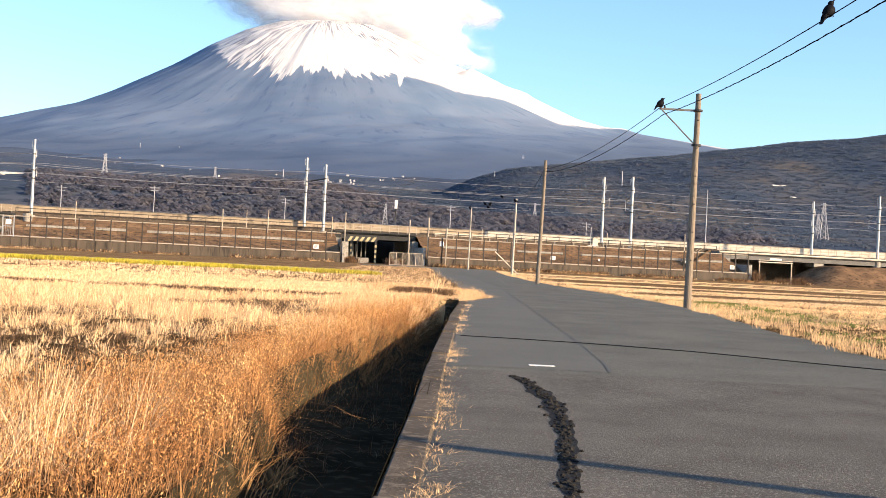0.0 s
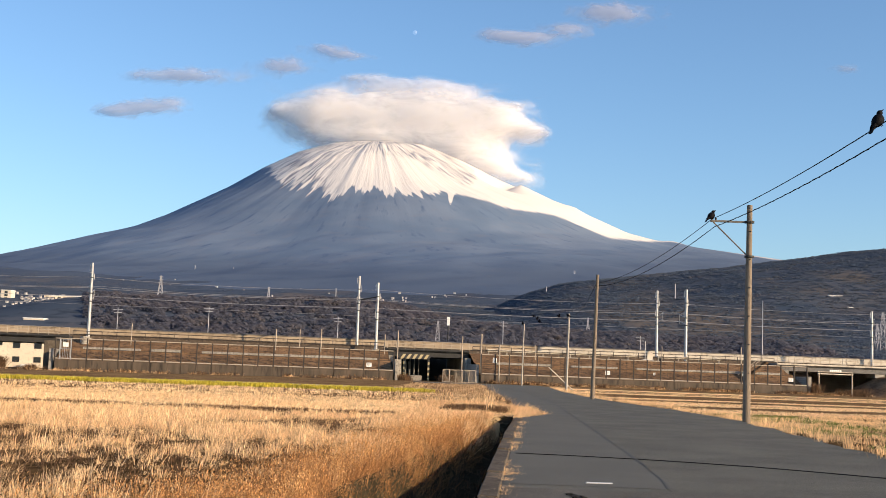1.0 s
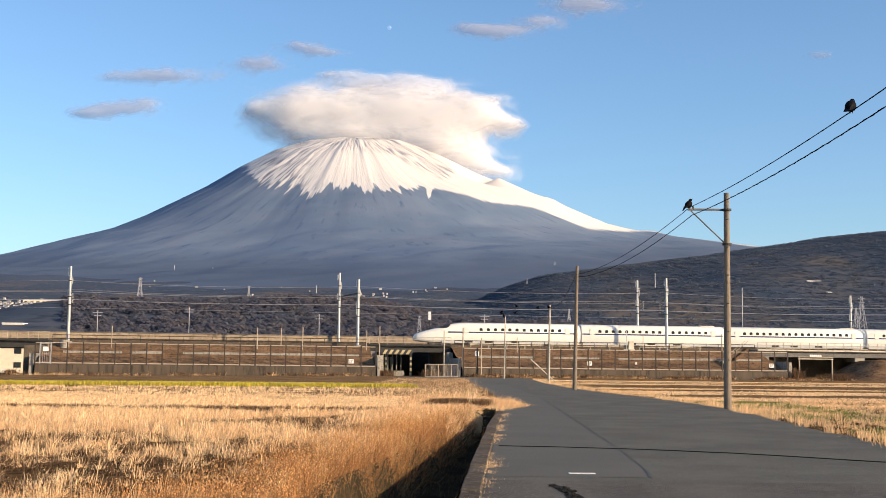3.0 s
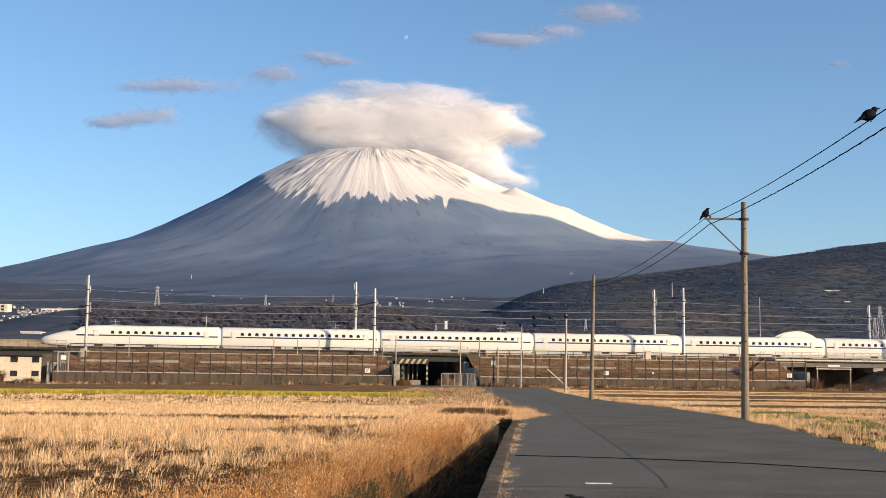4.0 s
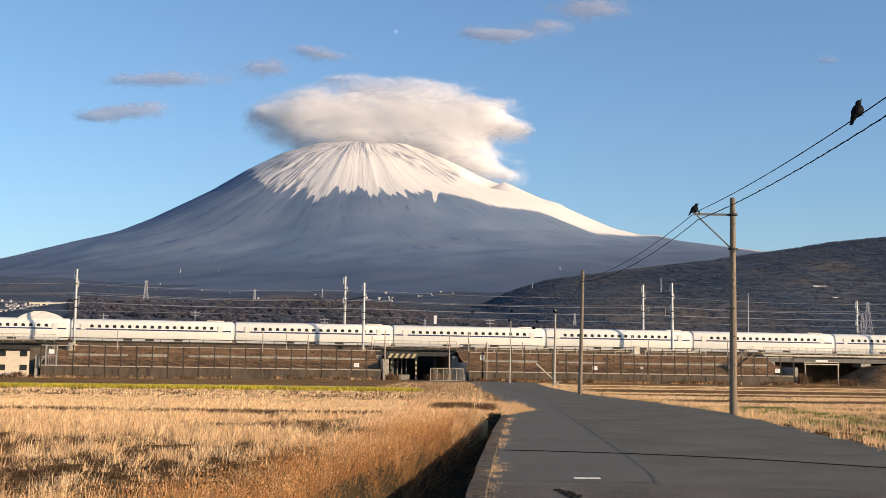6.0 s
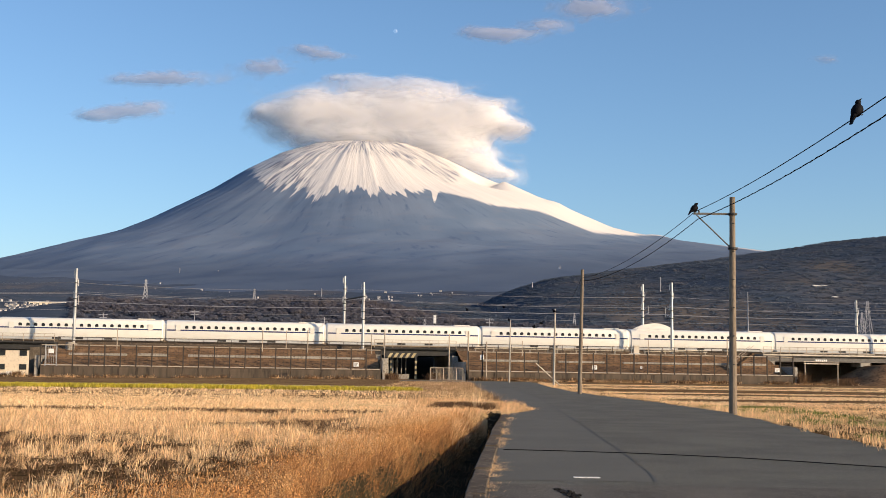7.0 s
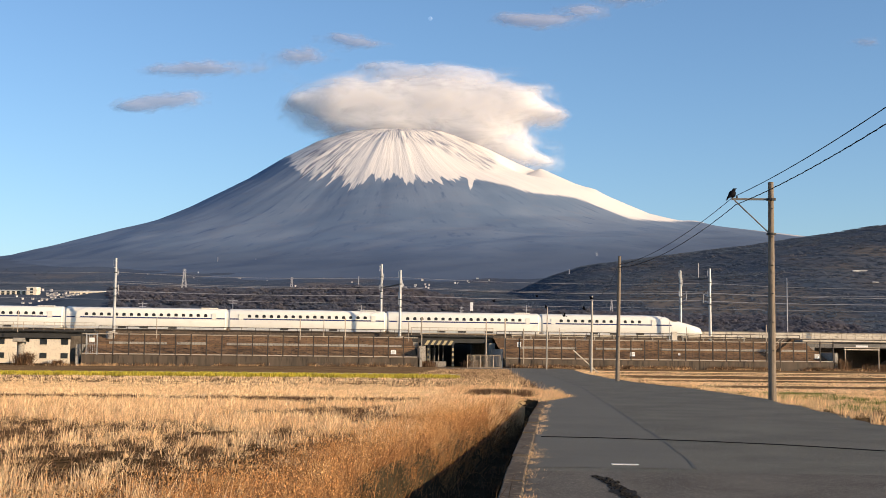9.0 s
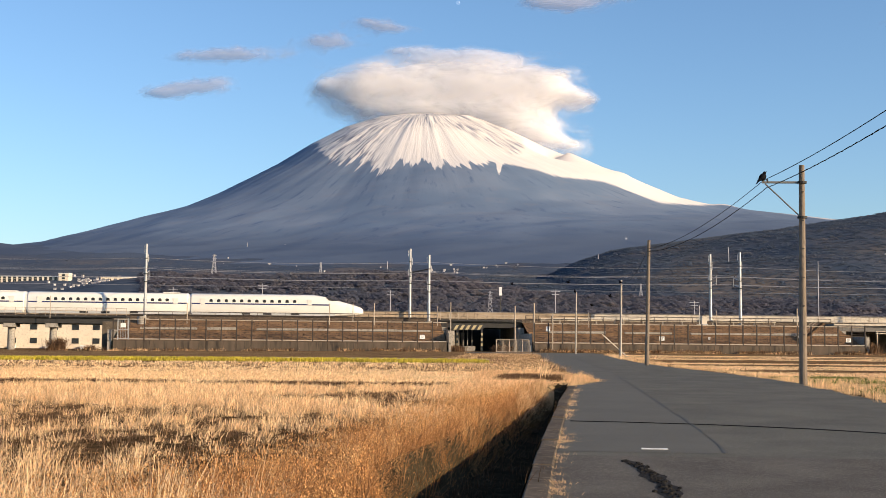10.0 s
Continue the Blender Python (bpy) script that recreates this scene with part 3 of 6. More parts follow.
    blades("overhanging_weeds", lip, 0.5, M_RUST, "rusty stems hanging over the ditch edge", "weeds", per=8, spread=0.08, lean=0.9, width=0.004, bend=0.9, seed=23)
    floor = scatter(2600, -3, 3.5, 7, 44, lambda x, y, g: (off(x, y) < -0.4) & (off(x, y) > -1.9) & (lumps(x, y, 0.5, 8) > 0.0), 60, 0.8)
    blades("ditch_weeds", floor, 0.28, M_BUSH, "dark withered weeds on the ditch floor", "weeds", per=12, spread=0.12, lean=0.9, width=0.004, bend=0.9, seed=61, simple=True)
    # straw along the road's edge
    g = np.random.default_rng(24)
    yk = np.concatenate([c + w * g.normal(0, 1, k) for c, w, k in zip(7.5 + 37 * g.random(20) ** 1.9, 0.3 + 0.9 * g.random(20), g.integers(4, 16, 20))])
    lipr = np.stack([left_edge(yk) - 0.02 + 0.20 * g.random(len(yk)) ** 1.8, yk], 1)
    blades("kerb_grass", lipr, 0.05, M_DRY, "short dry grass in the joint beside the kerb", "dry grass", per=13, spread=0.06, lean=2.0, width=0.0026, seed=25)
    bump = scatter(2600, -3, 6, 43.5, 60, lambda x, y, g: (off(x, y) < 0.75 - 0.17 * np.abs(y - 49.5) + 0.25 * lumps(x, y, 0.5, 2)) & (off(x, y) > -4.5) & (lumps(x, y, 0.9, 4) > -0.35) & ~((y > 49.5) & (y < 54) & (off(x, y) < -0.9) & (off(x, y) > -3.3)), 26)
    blades("verge_grass", bump, 0.36 * g.uniform(0.5, 1.2, len(bump)) * np.interp(bump[:, 1], (44, 49, 54, 60), (0.55, 0.45, 1.0, 0.9)), M_DRY, "clump of long dry grass at the ditch's end", "dry grass", per=22, spread=0.12, lean=0.75, width=0.007, bend=0.9, wind=0.3, seed=27)
    tall = scatter(6, 1.65, 2.05, 50, 52, lambda x, y, g: x > 0, 28)
    # dark blades stand in for the shade inside the hollow
    gloom = scatter(700, -0.5, 3.3, 49.8, 54, lambda x, y, g: (off(x, y) < -0.9) & (off(x, y) > -3.3), 49)
    blades("hollow_shade_weeds", gloom, 0.26, M_BUSH, "dark weeds standing in for shade in the ditch hollow", "weeds", per=16, spread=0.14, lean=0.6, width=0.012, seed=50, simple=True)
    blades("tall_reeds", tall, 1.05, M_PALEGRASS, "tall thin dry reeds", "reeds", per=5, spread=0.1, lean=0.28, width=0.008, seed=29)
    end = scatter(9000, -14, 4.6, 64, 150, lambda x, y, g: (off(x, y) < -0.2) & (off(x, y) > -3 - 6 * g.random(len(x))), 30)
    g = np.random.default_rng(70)
    pick = g.random(len(end)) < 0.5
    blades("field_edge_grass", end[pick], 0.20, M_BUSH, "brown withered grass along the lane", "dry grass", per=9, spread=0.3, lean=0.9, width=0.014, seed=31, simple=True)
    blades("field_edge_straw", end[~pick], 0.22, M_DRY, "dry straw along the lane's field edge", "dry grass", per=8, spread=0.3, lean=0.9, width=0.011, seed=71, simple=True)
    # the other side of the lane
    offr = lambda x, y: x - right_edge(y)
    verge = scatter(5200, 9, 25, 16, 150, lambda x, y, g: (offr(x, y) > -0.12) & (offr(x, y) < 0.5 + 2.0 * g.random(len(x)) ** 2), 32, 1.0)
    blades("roadside_grass", verge, 0.30, M_DRY, "tousled dry grass on the road verge", "dry grass", per=20, spread=0.14, lean=0.75, width=0.006, bend=0.8, seed=33)
    bright = lambda y: np.any([(y > a) & (y < b) for a, b in ((53.0, 56.0), (61.0, 68.5), (75.5, 86.0), (93.0, 97.5), (116.5, 123.0), (129.0, 132.0), (139.0, 150.0))], axis=0)
    rows = scatter(52000, 10, 84, 50, 150, lambda x, y, g: (offr(x, y) > 1.0) & in_view(x, y, 4) & bright(y - 0.03 * x + 0.35 * lumps(x, y, 9, 2)), 34)
    blades("stubble_field", rows, 0.115, M_PALEGRASS, "pale stubble rows in the cut field", "stubble", per=7, spread=0.22, lean=0.9, width=0.024, bend=0.8, seed=35, simple=True)
    dull = scatter(15000, 10, 84, 40, 160, lambda x, y, g: (offr(x, y) > 0.8) & in_view(x, y, 6) & ~bright(y - 0.03 * x), 40)
    blades("brown_stubble", dull, 0.10, M_BUSH, "darker brown stubble between the pale rows", "stubble", per=8, spread=0.25, lean=0.6, width=0.013, seed=41, simple=True)
    rough = scatter(7500, 10, 60, 18, 64, lambda x, y, g: (offr(x, y) > 0.4) & in_view(x, y, 6) & (lumps(x, y, 2.2, 2) > -0.2), 36)
    blades("rough_grass", rough, 0.15, M_DRY, "rough dry grass between the stubble rows", "dry grass", per=18, spread=0.10, lean=0.7, width=0.006, bend=0.8, seed=37)
    clump = scatter(220, 9, 24, 20, 75, lambda x, y, g: (offr(x, y) > 0.15) & (offr(x, y) < 0.4 + 1.6 * g.random(len(x)) ** 2) & (lumps(x, y, 1.5, 5) > 0.0), 47)
    blades("verge_tufts", clump, 0.5, M_DRY, "taller straw tufts standing on the road verge", "dry grass", per=26, spread=0.10, lean=0.4, width=0.006, bend=0.6, seed=48)
    weed = scatter(3200, 11, 26, 26, 60, lambda x, y, g: (offr(x, y) > 0.7) & (offr(x, y) < 4.5) & (lumps(x, y, 1.6, 7) > 0.08), 38)
    blades("green_weeds", weed, 0.16, M_GREEN, "low green winter weeds in the verge", "weeds", per=10, spread=0.14, lean=0.8, width=0.012, seed=39, simple=True)


build_grass()
xp = np.linspace(-60, -0.6, 40)
v = np.concatenate([np.stack([xp, np.full(40, y), land(xp, np.full(40, y)) + z], 1) for y, z in ((100.0, 0.0), (100.02, 0.15), (100.22, 0.15), (100.24, 0.0))])
i = (np.arange(3)[:, None] * 40 + np.arange(39)[None, :]).ravel()
tagged(mesh_np("field_kerb", v, np.stack([i, i + 1, i + 41, i + 40], 1), M_PALE), "pale concrete edge of a farm track", "kerb", kind="structure")


# ---- the railway: x along the track, y away from the road ----
TRACK = pose(0, 178.7, 0, 0, 0, math.degrees(math.atan(0.14)))
RAIL_Z = 5.56
UNDER = (-7.3, 5.6)          # the underpass
LEFT_END, RIGHT_END = -55.0, 56.0
MASTS_NEAR = (-101.0, -52.4, -9.0, 40.9, 84.7)
MASTS_FAR = (-11.0, 40.6, 80.0)


def rail_thing(name, label, category, x=0.0, y=0.0, z=0.0, **more):
    return tagged(empty(name, TRACK @ pose(x, y, z)), label, category, **more)


def build_bank(x0, x1, label):
    """An earth bank with its sloped face, a ledge and the ballast bed."""
    prof = ((0.2, 1.4), (1.2, 1.75), (5.2, 3.2), (5.25, 3.45), (6.3, 3.5), (6.4, 3.4), (11.0, 4.95), (15.5, 5.0), (16.4, 5.3), (24.6, 5.3), (25.4, 5.0), (27.2, 5.0), (35, 0.0))
    xs = np.linspace(x0, x1, int((x1 - x0) / 0.9) + 2)
    v = []
    for x in xs:
        for y, z in prof:
            wob = 0.0 if 5.2 <= y <= 6.4 or y > 11 else 0.10 * float(lumps(x, y * 2, 1.3, 2)) + 0.05 * float(lumps(x, y, 0.4, 1))
            v.append((x, y, z + wob))
    k = len(prof)
    i = (np.arange(len(xs) - 1)[:, None] * k + np.arange(k - 1)[None, :]).ravel()
    ob = mesh_np("embankment", v, np.stack([i, i + k, i + k + 1, i + 1], 1), M_BANK)
    ob.matrix_basis = TRACK
    tagged(ob, label, "embankment", kind="structure")
    r = random.Random(int(x0 * 10))
    x = x0 + 3
    while x < x1 - 3:
        n = r.uniform(4, 9)
        bm = bmesh.new()
        box(bm, x, min(x + n, x1 - 2), 5.15, 5.75, 3.3, 3.58 + r.uniform(0.0, 0.16), 0.03)
        part("drain_ledge", bm, M_CONC, ob, "pale concrete drain ledge")
        x += n + r.choice((0.03, 0.03, 1.5, 3.0))
    return ob


build_bank(LEFT_END, UNDER[0], "railway embankment with a brown dry-grass face")
build_bank(UNDER[1], RIGHT_END, "railway embankment with a brown dry-grass face")


def build_retaining(x0, x1, name):
    """A low concrete wall in cast bays with a mesh fence on it."""
    w = rail_thing(name, "stained concrete retaining wall below the railway", "retaining wall", kind="structure")
    n = max(1, round((x1 - x0) / 4.2))
    step = (x1 - x0) / n
    for i in range(n):
        bm = bmesh.new()
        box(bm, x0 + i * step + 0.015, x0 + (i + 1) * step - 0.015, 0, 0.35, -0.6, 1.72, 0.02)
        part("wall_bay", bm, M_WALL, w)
    return w


wall_a = build_retaining(LEFT_END, UNDER[0], "retaining_wall")
wall_b = build_retaining(UNDER[1], RIGHT_END, "retaining_wall")


def build_fence(x0, x1):
    f = rail_thing("railway_fence", "tall brown steel fence on the retaining wall", "fence", group="railway fences")
    n = round((x1 - x0) / 2.13)
    step = (x1 - x0) / n
    bm = box(bmesh.new(), -0.085, 0.085, 0.0, 0.17, 1.72, 4.8, 0.01)
    post = part("post", bm, M_POST, f)
    post.matrix_basis = pose(x0, 0, 0)
    for i in range(1, n + 1):
        share(post, f, pose(x0 + i * step, 0, 0))
    for z, r, m in ((4.66, 0.07, M_RAIL), (3.25, 0.035, M_POST), (1.86, 0.09, M_RAIL)):
        part("rail", rod(bmesh.new(), (x0, 0.1, z), (x1, 0.1, z), r, r, 6), m, f)
    bm = bmesh.new()
    k = int((x1 - x0) / 0.53)
    for i in range(k):
        x = x0 + (i + 0.5) * (x1 - x0) / k
        rod(bm, (x, 0.17, 1.8), (x, 0.17, 4.68), 0.011, 0.011, 3)
    for j in range(9):
        z = 1.95 + j * 0.32
        rod(bm, (x0, 0.18, z), (x1, 0.18, z), 0.011, 0.011, 3)
    net = part("netting", bm, M_POST, f, "brown wire netting")
    net["kind"] = "stuff"
    return f


build_fence(LEFT_END, UNDER[0])
build_fence(UNDER[1], RIGHT_END)


def board(x, z, w, h, y=0.04):
    t = rail_thing("notice_board", "small white notice board on the fence", "sign", x, y, z, group="fence notices")
    part("panel", box(bmesh.new(), -w / 2, w / 2, -0.015, 0.015, -h / 2, h / 2, 0.008), M_WHITE, t)
    bm = bmesh.new()
    for k in range(3):
        box(bm, -w * 0.36, w * (0.36 - 0.1 * k), -0.019, -0.016, h * (0.25 - 0.25 * k) - 0.03, h * (0.25 - 0.25 * k) + 0.03)
    part("print", bm, M_GIRDER, t, "grey illegible printed bars")
    return t


board(-10.9, 2.55, 0.75, 0.60)
board(24.7, 2.65, 0.75, 0.60)
board(53.4, 2.65, 0.75, 0.60)
board(31.9, 2.75, 0.30, 0.35)
board(45.8, 3.1, 0.30, 0.35)
board(7.6, 3.9, 0.6, 0.7)


def build_gate(x):
    """A small service gate in the fence with a notice on it."""
    g = rail_thing("service_gate", "grey steel service gate in the railway fence", "gate", x, 0, 0)
    for dx in (-0.75, 0.75):
        part("gate_post", box(bmesh.new(), dx - 0.06, dx + 0.06, -0.02, 0.1, 1.72, 4.75), M_STEEL, g)
    bm = bmesh.new()
    for z in (1.9, 3.2, 4.55):
        box(bm, -0.69, 0.69, 0.01, 0.06, z - 0.03, z + 0.03)
    for i in range(6):
        box(bm, -0.6 + i * 0.24 - 0.015, -0.6 + i * 0.24 + 0.015, 0.02, 0.05, 1.93, 4.52)
    part("gate_leaf", bm, M_STEEL, g)
    part("notice", box(bmesh.new(), -0.35, 0.4, -0.02, 0.0, 3.5, 4.1), M_WHITE, g, "white notice")
    return g


build_gate(-53.6)


# bridges over the openings
def build_bridge(x0, x1, label, panels=True):
    b = rail_thing("railway_bridge", label, "railway bridge", kind="structure")
    # left and middle bridges take a darker girder, deck and edge
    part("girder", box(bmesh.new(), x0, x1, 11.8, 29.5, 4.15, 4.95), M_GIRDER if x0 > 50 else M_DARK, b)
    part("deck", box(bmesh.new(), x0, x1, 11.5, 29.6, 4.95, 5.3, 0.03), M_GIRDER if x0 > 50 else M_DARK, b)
    part("deck_edge", box(bmesh.new(), x0, x1, 11.3, 11.5, 5.08, 5.35, 0.03), M_PALE if x0 > 50 else M_DARK, b, "narrow deck edge")
    n = round((x1 - x0) / 1.5)
    post = part("railing_post", box(bmesh.new(), -0.035, 0.035, 11.3, 11.38, 5.3, 6.5), M_RAIL, b)
    post.matrix_basis = pose(x0 + 0.05, 0, 0)
    for i in range(1, n + 1):
        share(post, b, pose(x0 + (x1 - x0 - 0.1) * i / n + 0.05, 0, 0))
    for z in (5.6, 6.05, 6.48):
        part("handrail", rod(bmesh.new(), (x0, 11.34, z), (x1, 11.34, z), 0.035, 0.035, 6), M_RAIL, b)
    return b


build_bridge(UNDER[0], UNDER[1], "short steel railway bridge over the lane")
build_bridge(RIGHT_END, 120.0, "railway bridge with railings over a dark opening")
build_bridge(-125.0, LEFT_END, "railway viaduct deck on columns")


def build_abutments():
    for x, w in ((UNDER[0], 0.9), (UNDER[1] - 0.9, 0.9), (RIGHT_END, 1.2), (LEFT_END - 1.2, 1.2)):
        a = rail_thing("bridge_abutment", "grey concrete bridge abutment", "abutment", x, 0, 0, kind="structure")
        part("face", box(bmesh.new(), 0, w, 9.5, 30, -0.5, 4.15), M_CONC, a)
        part("wing_wall", box(bmesh.new(), w * 0.3, w * 0.7, 0.4, 9.5, -0.5, 3.2), M_CONC, a)
    for x in (-66.2, -72.4, -86.0, -99.0, 74.0, 92.0):
        c = rail_thing("viaduct_column", "round concrete viaduct column", "column", x, 13.5, 0, group="viaduct columns")
        part("shaft", rod(bmesh.new(), (0, 0, -0.5), (0, 0, 3.6), 0.55, 0.55, 16), M_CONC, c, smooth=False)
        part("cap", box(bmesh.new(), -0.9, 0.9, -1.6, 1.6, 3.5, 4.15, 0.05), M_CONC, c)
    a = rail_thing("viaduct_pier", "concrete pier at the bank's end, coloured dark for its shade", "pier", LEFT_END, 0, 0, kind="structure")
    # the kerb's dark brown stands in for the shade on this pier
    part("pier_face", box(bmesh.new(), -2.7, -0.1, 6.5, 9.4, -0.5, 4.4, 0.04), M_KERB, a)
    # wall added to block the daylight through the right-hand opening
    w = rail_thing("opening_blocker", "concrete wall added to keep the bridge opening dark", "wall", 91, 29.6, 0, kind="structure")
    part("wall_face", box(bmesh.new(), -35, 34, 0, 0.4, -0.5, 4.9), M_CONC, w)
    b = rail_thing("lane_floor", "dark shaded lane under the bridge", "lane", kind="structure")
    part("slab", box(bmesh.new(), UNDER[0] + 0.9, UNDER[1] - 0.9, -1, 36, 0.2, 0.36), M_ASPHALT, b)
    # far end of the passage: a dark face added for its shade, posts before it
    w = rail_thing("passage_dark_backing", "dark face added for the underpass's shade, with posts", "wall", (UNDER[0] + UNDER[1]) / 2, 30.2, 0, kind="structure")
    part("wall_face", box(bmesh.new(), -6.4, 6.4, 0.6, 0.9, 0.0, 4.6), M_DARK, w)
    part("concrete_block", box(bmesh.new(), -4.2, -1.0, -19.5, -18.6, 0.2, 1.25, 0.05), M_CONC, w)
    for i in range(5):
        part("post", box(bmesh.new(), -3.8 + i * 0.7, -3.66 + i * 0.7, -14.6, -14.45, 0.2, 3.9), M_CONC, w)


build_abutments()


def build_height_gate():
    g = rail_thing("height_limit_gate", "yellow and black striped height limit gate before the underpass", "height gate", 0.65, 8.6, 0)
    for i in range(11):
        a, b, sl = -6.6 + i * 0.45, -6.6 + (i + 1) * 0.45, 0.45
        bm = bmesh.new()
        vs = [bm.verts.new((x, y, z)) for y in (0, 0.25) for x, z in ((a, 3.75), (b, 3.75), (b + sl, 4.45), (a + sl, 4.45))]
        for f in ((0, 1, 2, 3), (4, 5, 6, 7), (0, 1, 5, 4), (3, 2, 6, 7), (0, 3, 7, 4), (1, 2, 6, 5)):
            bm.faces.new([vs[j] for j in f])
        part("beam_band", bm, M_YELLOW if i % 2 else M_BLACK, g)
    for x in (-5.5, -1.75):
        for i in range(8):
            part("post_band", box(bmesh.new(), x - 0.14, x + 0.14, 0.02, 0.24, 0.5 + i * 0.4, 0.9 + i * 0.4), M_BLACK if i % 2 else M_YELLOW, g)
    part("side_pier", box(bmesh.new(), -7.0, -6.0, -0.3, 0.6, 0.2, 3.6, 0.04), M_CONC, g, "pale concrete pier")
    bm = bmesh.new()
    for i in range(4):
        box(bm, -4.7 + i * 0.7, -4.2 + i * 0.7, 20.8, 20.95, 1.4, 3.5)
    part("shutter", bm, M_STEEL, g, "pale shutters at the passage's end")


build_height_gate()


def build_portal():
    g = rail_thing("height_portal", "pale steel height limit portal at the dark opening", "portal", 61.5, 2.0, 0)
    for x in (-2.7, 2.7):
        part("leg", rod(bmesh.new(), (x, 0, -0.3), (x, 0, 4.0), 0.09, 0.09, 8), M_RAIL, g)
    part("crossbeam", rod(bmesh.new(), (-2.9, 0, 3.75), (2.9, 0, 3.75), 0.09, 0.09, 8), M_PALE, g)
    part("header", rod(bmesh.new(), (-2.9, 0, 4.05), (2.9, 0, 4.05), 0.07, 0.07, 8), M_RAIL, g)
    bm = bmesh.new()
    for i in range(6):
        box(bm, -0.95 + i * 0.33, -0.70 + i * 0.33, -0.06, 0.06, 4.12, 4.42, 0.01)
    part("warning_plate", bm, M_WHITE, g, "white plates with illegible signs")


build_portal()


def build_brush_bank():
    """A brushy earth slope beyond the dark opening."""
    xs, ys = np.linspace(66, 118, 60), np.linspace(-3, 13, 14)
    v = []
    for x in xs:
        for y in ys:
            v.append((x, y, 0.35 + 3.4 * float(smooth01(np.array((x - 66) / 9))) * float(smooth01(np.array((y + 3) / 11))) + 0.25 * float(lumps(x, y, 1.1, 2))))
    i = (np.arange(59)[:, None] * 14 + np.arange(13)[None, :]).ravel()
    ob = mesh_np("brush_bank", v, np.stack([i, i + 14, i + 15, i + 1], 1), M_BANK, smooth=True)
    ob.matrix_basis = TRACK
    tagged(ob, "brown brushy earth slope beside the railway bridge", "embankment", kind="structure")


build_brush_bank()


def build_guard(x, y, w, h):
    g = rail_thing("guard_fence", "low pale pipe guard fence by the underpass", "fence", x, y, 0.35)
    n = 5
    for i in range(n + 1):
        part("post", rod(bmesh.new(), (w * i / n, 0, -0.2), (w * i / n, 0, h), 0.05, 0.05, 6), M_RAIL, g)
    for z in (0.15, h):
        part("rail", rod(bmesh.new(), (0, 0, z), (w, 0, z), 0.045, 0.045, 6), M_RAIL, g)
    bm = bmesh.new()
    for i in range(int(w / 0.16)):
        rod(bm, (i * 0.16 + 0.08, 0, 0.15), (i * 0.16 + 0.08, 0, h), 0.016, 0.016, 4)
    part("bars", bm, M_RAIL, g)


build_guard(-0.2, -1.0, 4.8, 1.9)


# overhead line masts
def build_mast(x, y, top, base, near=True):
    m = rail_thing("catenary_mast", "pale steel overhead line mast on a concrete footing", "mast", x, y, 0, group="overhead line masts")
    part("footing", rod(bmesh.new(), (0, 0, 2.2 if near else 4.6), (0, 0, base), 0.62, 0.55, 14), M_CONC, m, "round concrete footing")
    part("shaft", rod(bmesh.new(), (0, 0, base), (0, 0, top), 0.25, 0.17, 10), M_STEEL, m)
    s = 1 if near else -1
    part("bracket", rod(bmesh.new(), (0, 0, top - 4.6), (0, s * 3.3, top - 3.9), 0.05, 0.05, 6), M_STEEL, m)
    part("stay", rod(bmesh.new(), (0, 0, top - 2.9), (0, s * 3.3, top - 3.9), 0.035, 0.035, 6), M_DARK, m)
    part("feeder_arm", rod(bmesh.new(), (-0.15, s * -0.9, top - 1.5), (0.1, s * 0.9, top - 1.5), 0.05, 0.05, 6), M_STEEL, m)
    part("steady_arm", rod(bmesh.new(), (0, s * 0.2, top - 5.6), (0, s * 3.2, top - 5.0), 0.04, 0.04, 6), M_STEEL, m)
    part("drop_tube", rod(bmesh.new(), (0, s * 3.2, top - 3.8), (0, s * 3.2, top - 5.4), 0.035, 0.035, 6), M_STEEL, m)
    for z in (top - 2.2, top - 4.6, top - 5.8):
        part("clamp_band", rod(bmesh.new(), (0, 0, z - 0.07), (0, 0, z + 0.07), 0.27, 0.27, 10), M_DARK, m)
    for k, (dx, z) in enumerate(((-0.32, top - 1.2), (0.30, top - 2.6), (-0.30, top - 4.4))):
        bm = bmesh.new()
        for j in range(5):
            rod(bm, (dx, s * 0.1, z + j * 0.18), (dx, s * 0.1, z + j * 0.18 + 0.1), 0.11, 0.07, 8)
        rod(bm, (dx, s * 0.1, z - 0.1), (dx, s * 0.1, z + 1.0), 0.03, 0.03, 5)
        part("insulator", bm, M_STEEL, m)


for x, top in zip(MASTS_NEAR, (15.8, 16.4, 15.4, 16.6, 16.0)):
    build_mast(x, 12.1, top, 5.1)
for x, top in zip(MASTS_FAR, (17.4, 17.3, 15.4)):
    build_mast(x, 26.3, top, 5.0, near=False)
b = tagged(empty("linking_beam", TRACK), "dark cross beam between two masts", "beam")
part("beam", rod(bmesh.new(), (-9.0, 12.1, 13.2), (-11.0, 26.3, 13.4), 0.12, 0.12, 8), M_DARK, b)


def build_wires():
    xs = (-150.0,) + MASTS_NEAR + (140.0,)
    for y, z, sag, r in ((13.0, 14.3, 0.5, 0.022), (11.6, 12.6, 0.4, 0.028), (18.8, 11.7, 0.25, 0.022), (22.9, 12.0, 0.3, 0.02), (26.0, 13.7, 0.5, 0.02), (18.8, 10.4, 0.0, 0.018)):
        w = rail_thing("overhead_wire", "thin pale overhead line wire above the railway", "wire", group="overhead wires")
        for a, c in zip(xs, xs[1:]):
            part("span", cable(bmesh.new(), (a, y, z), (c, y, z), sag, r, 8, 4), M_WIRE_PALE, w)


build_wires()


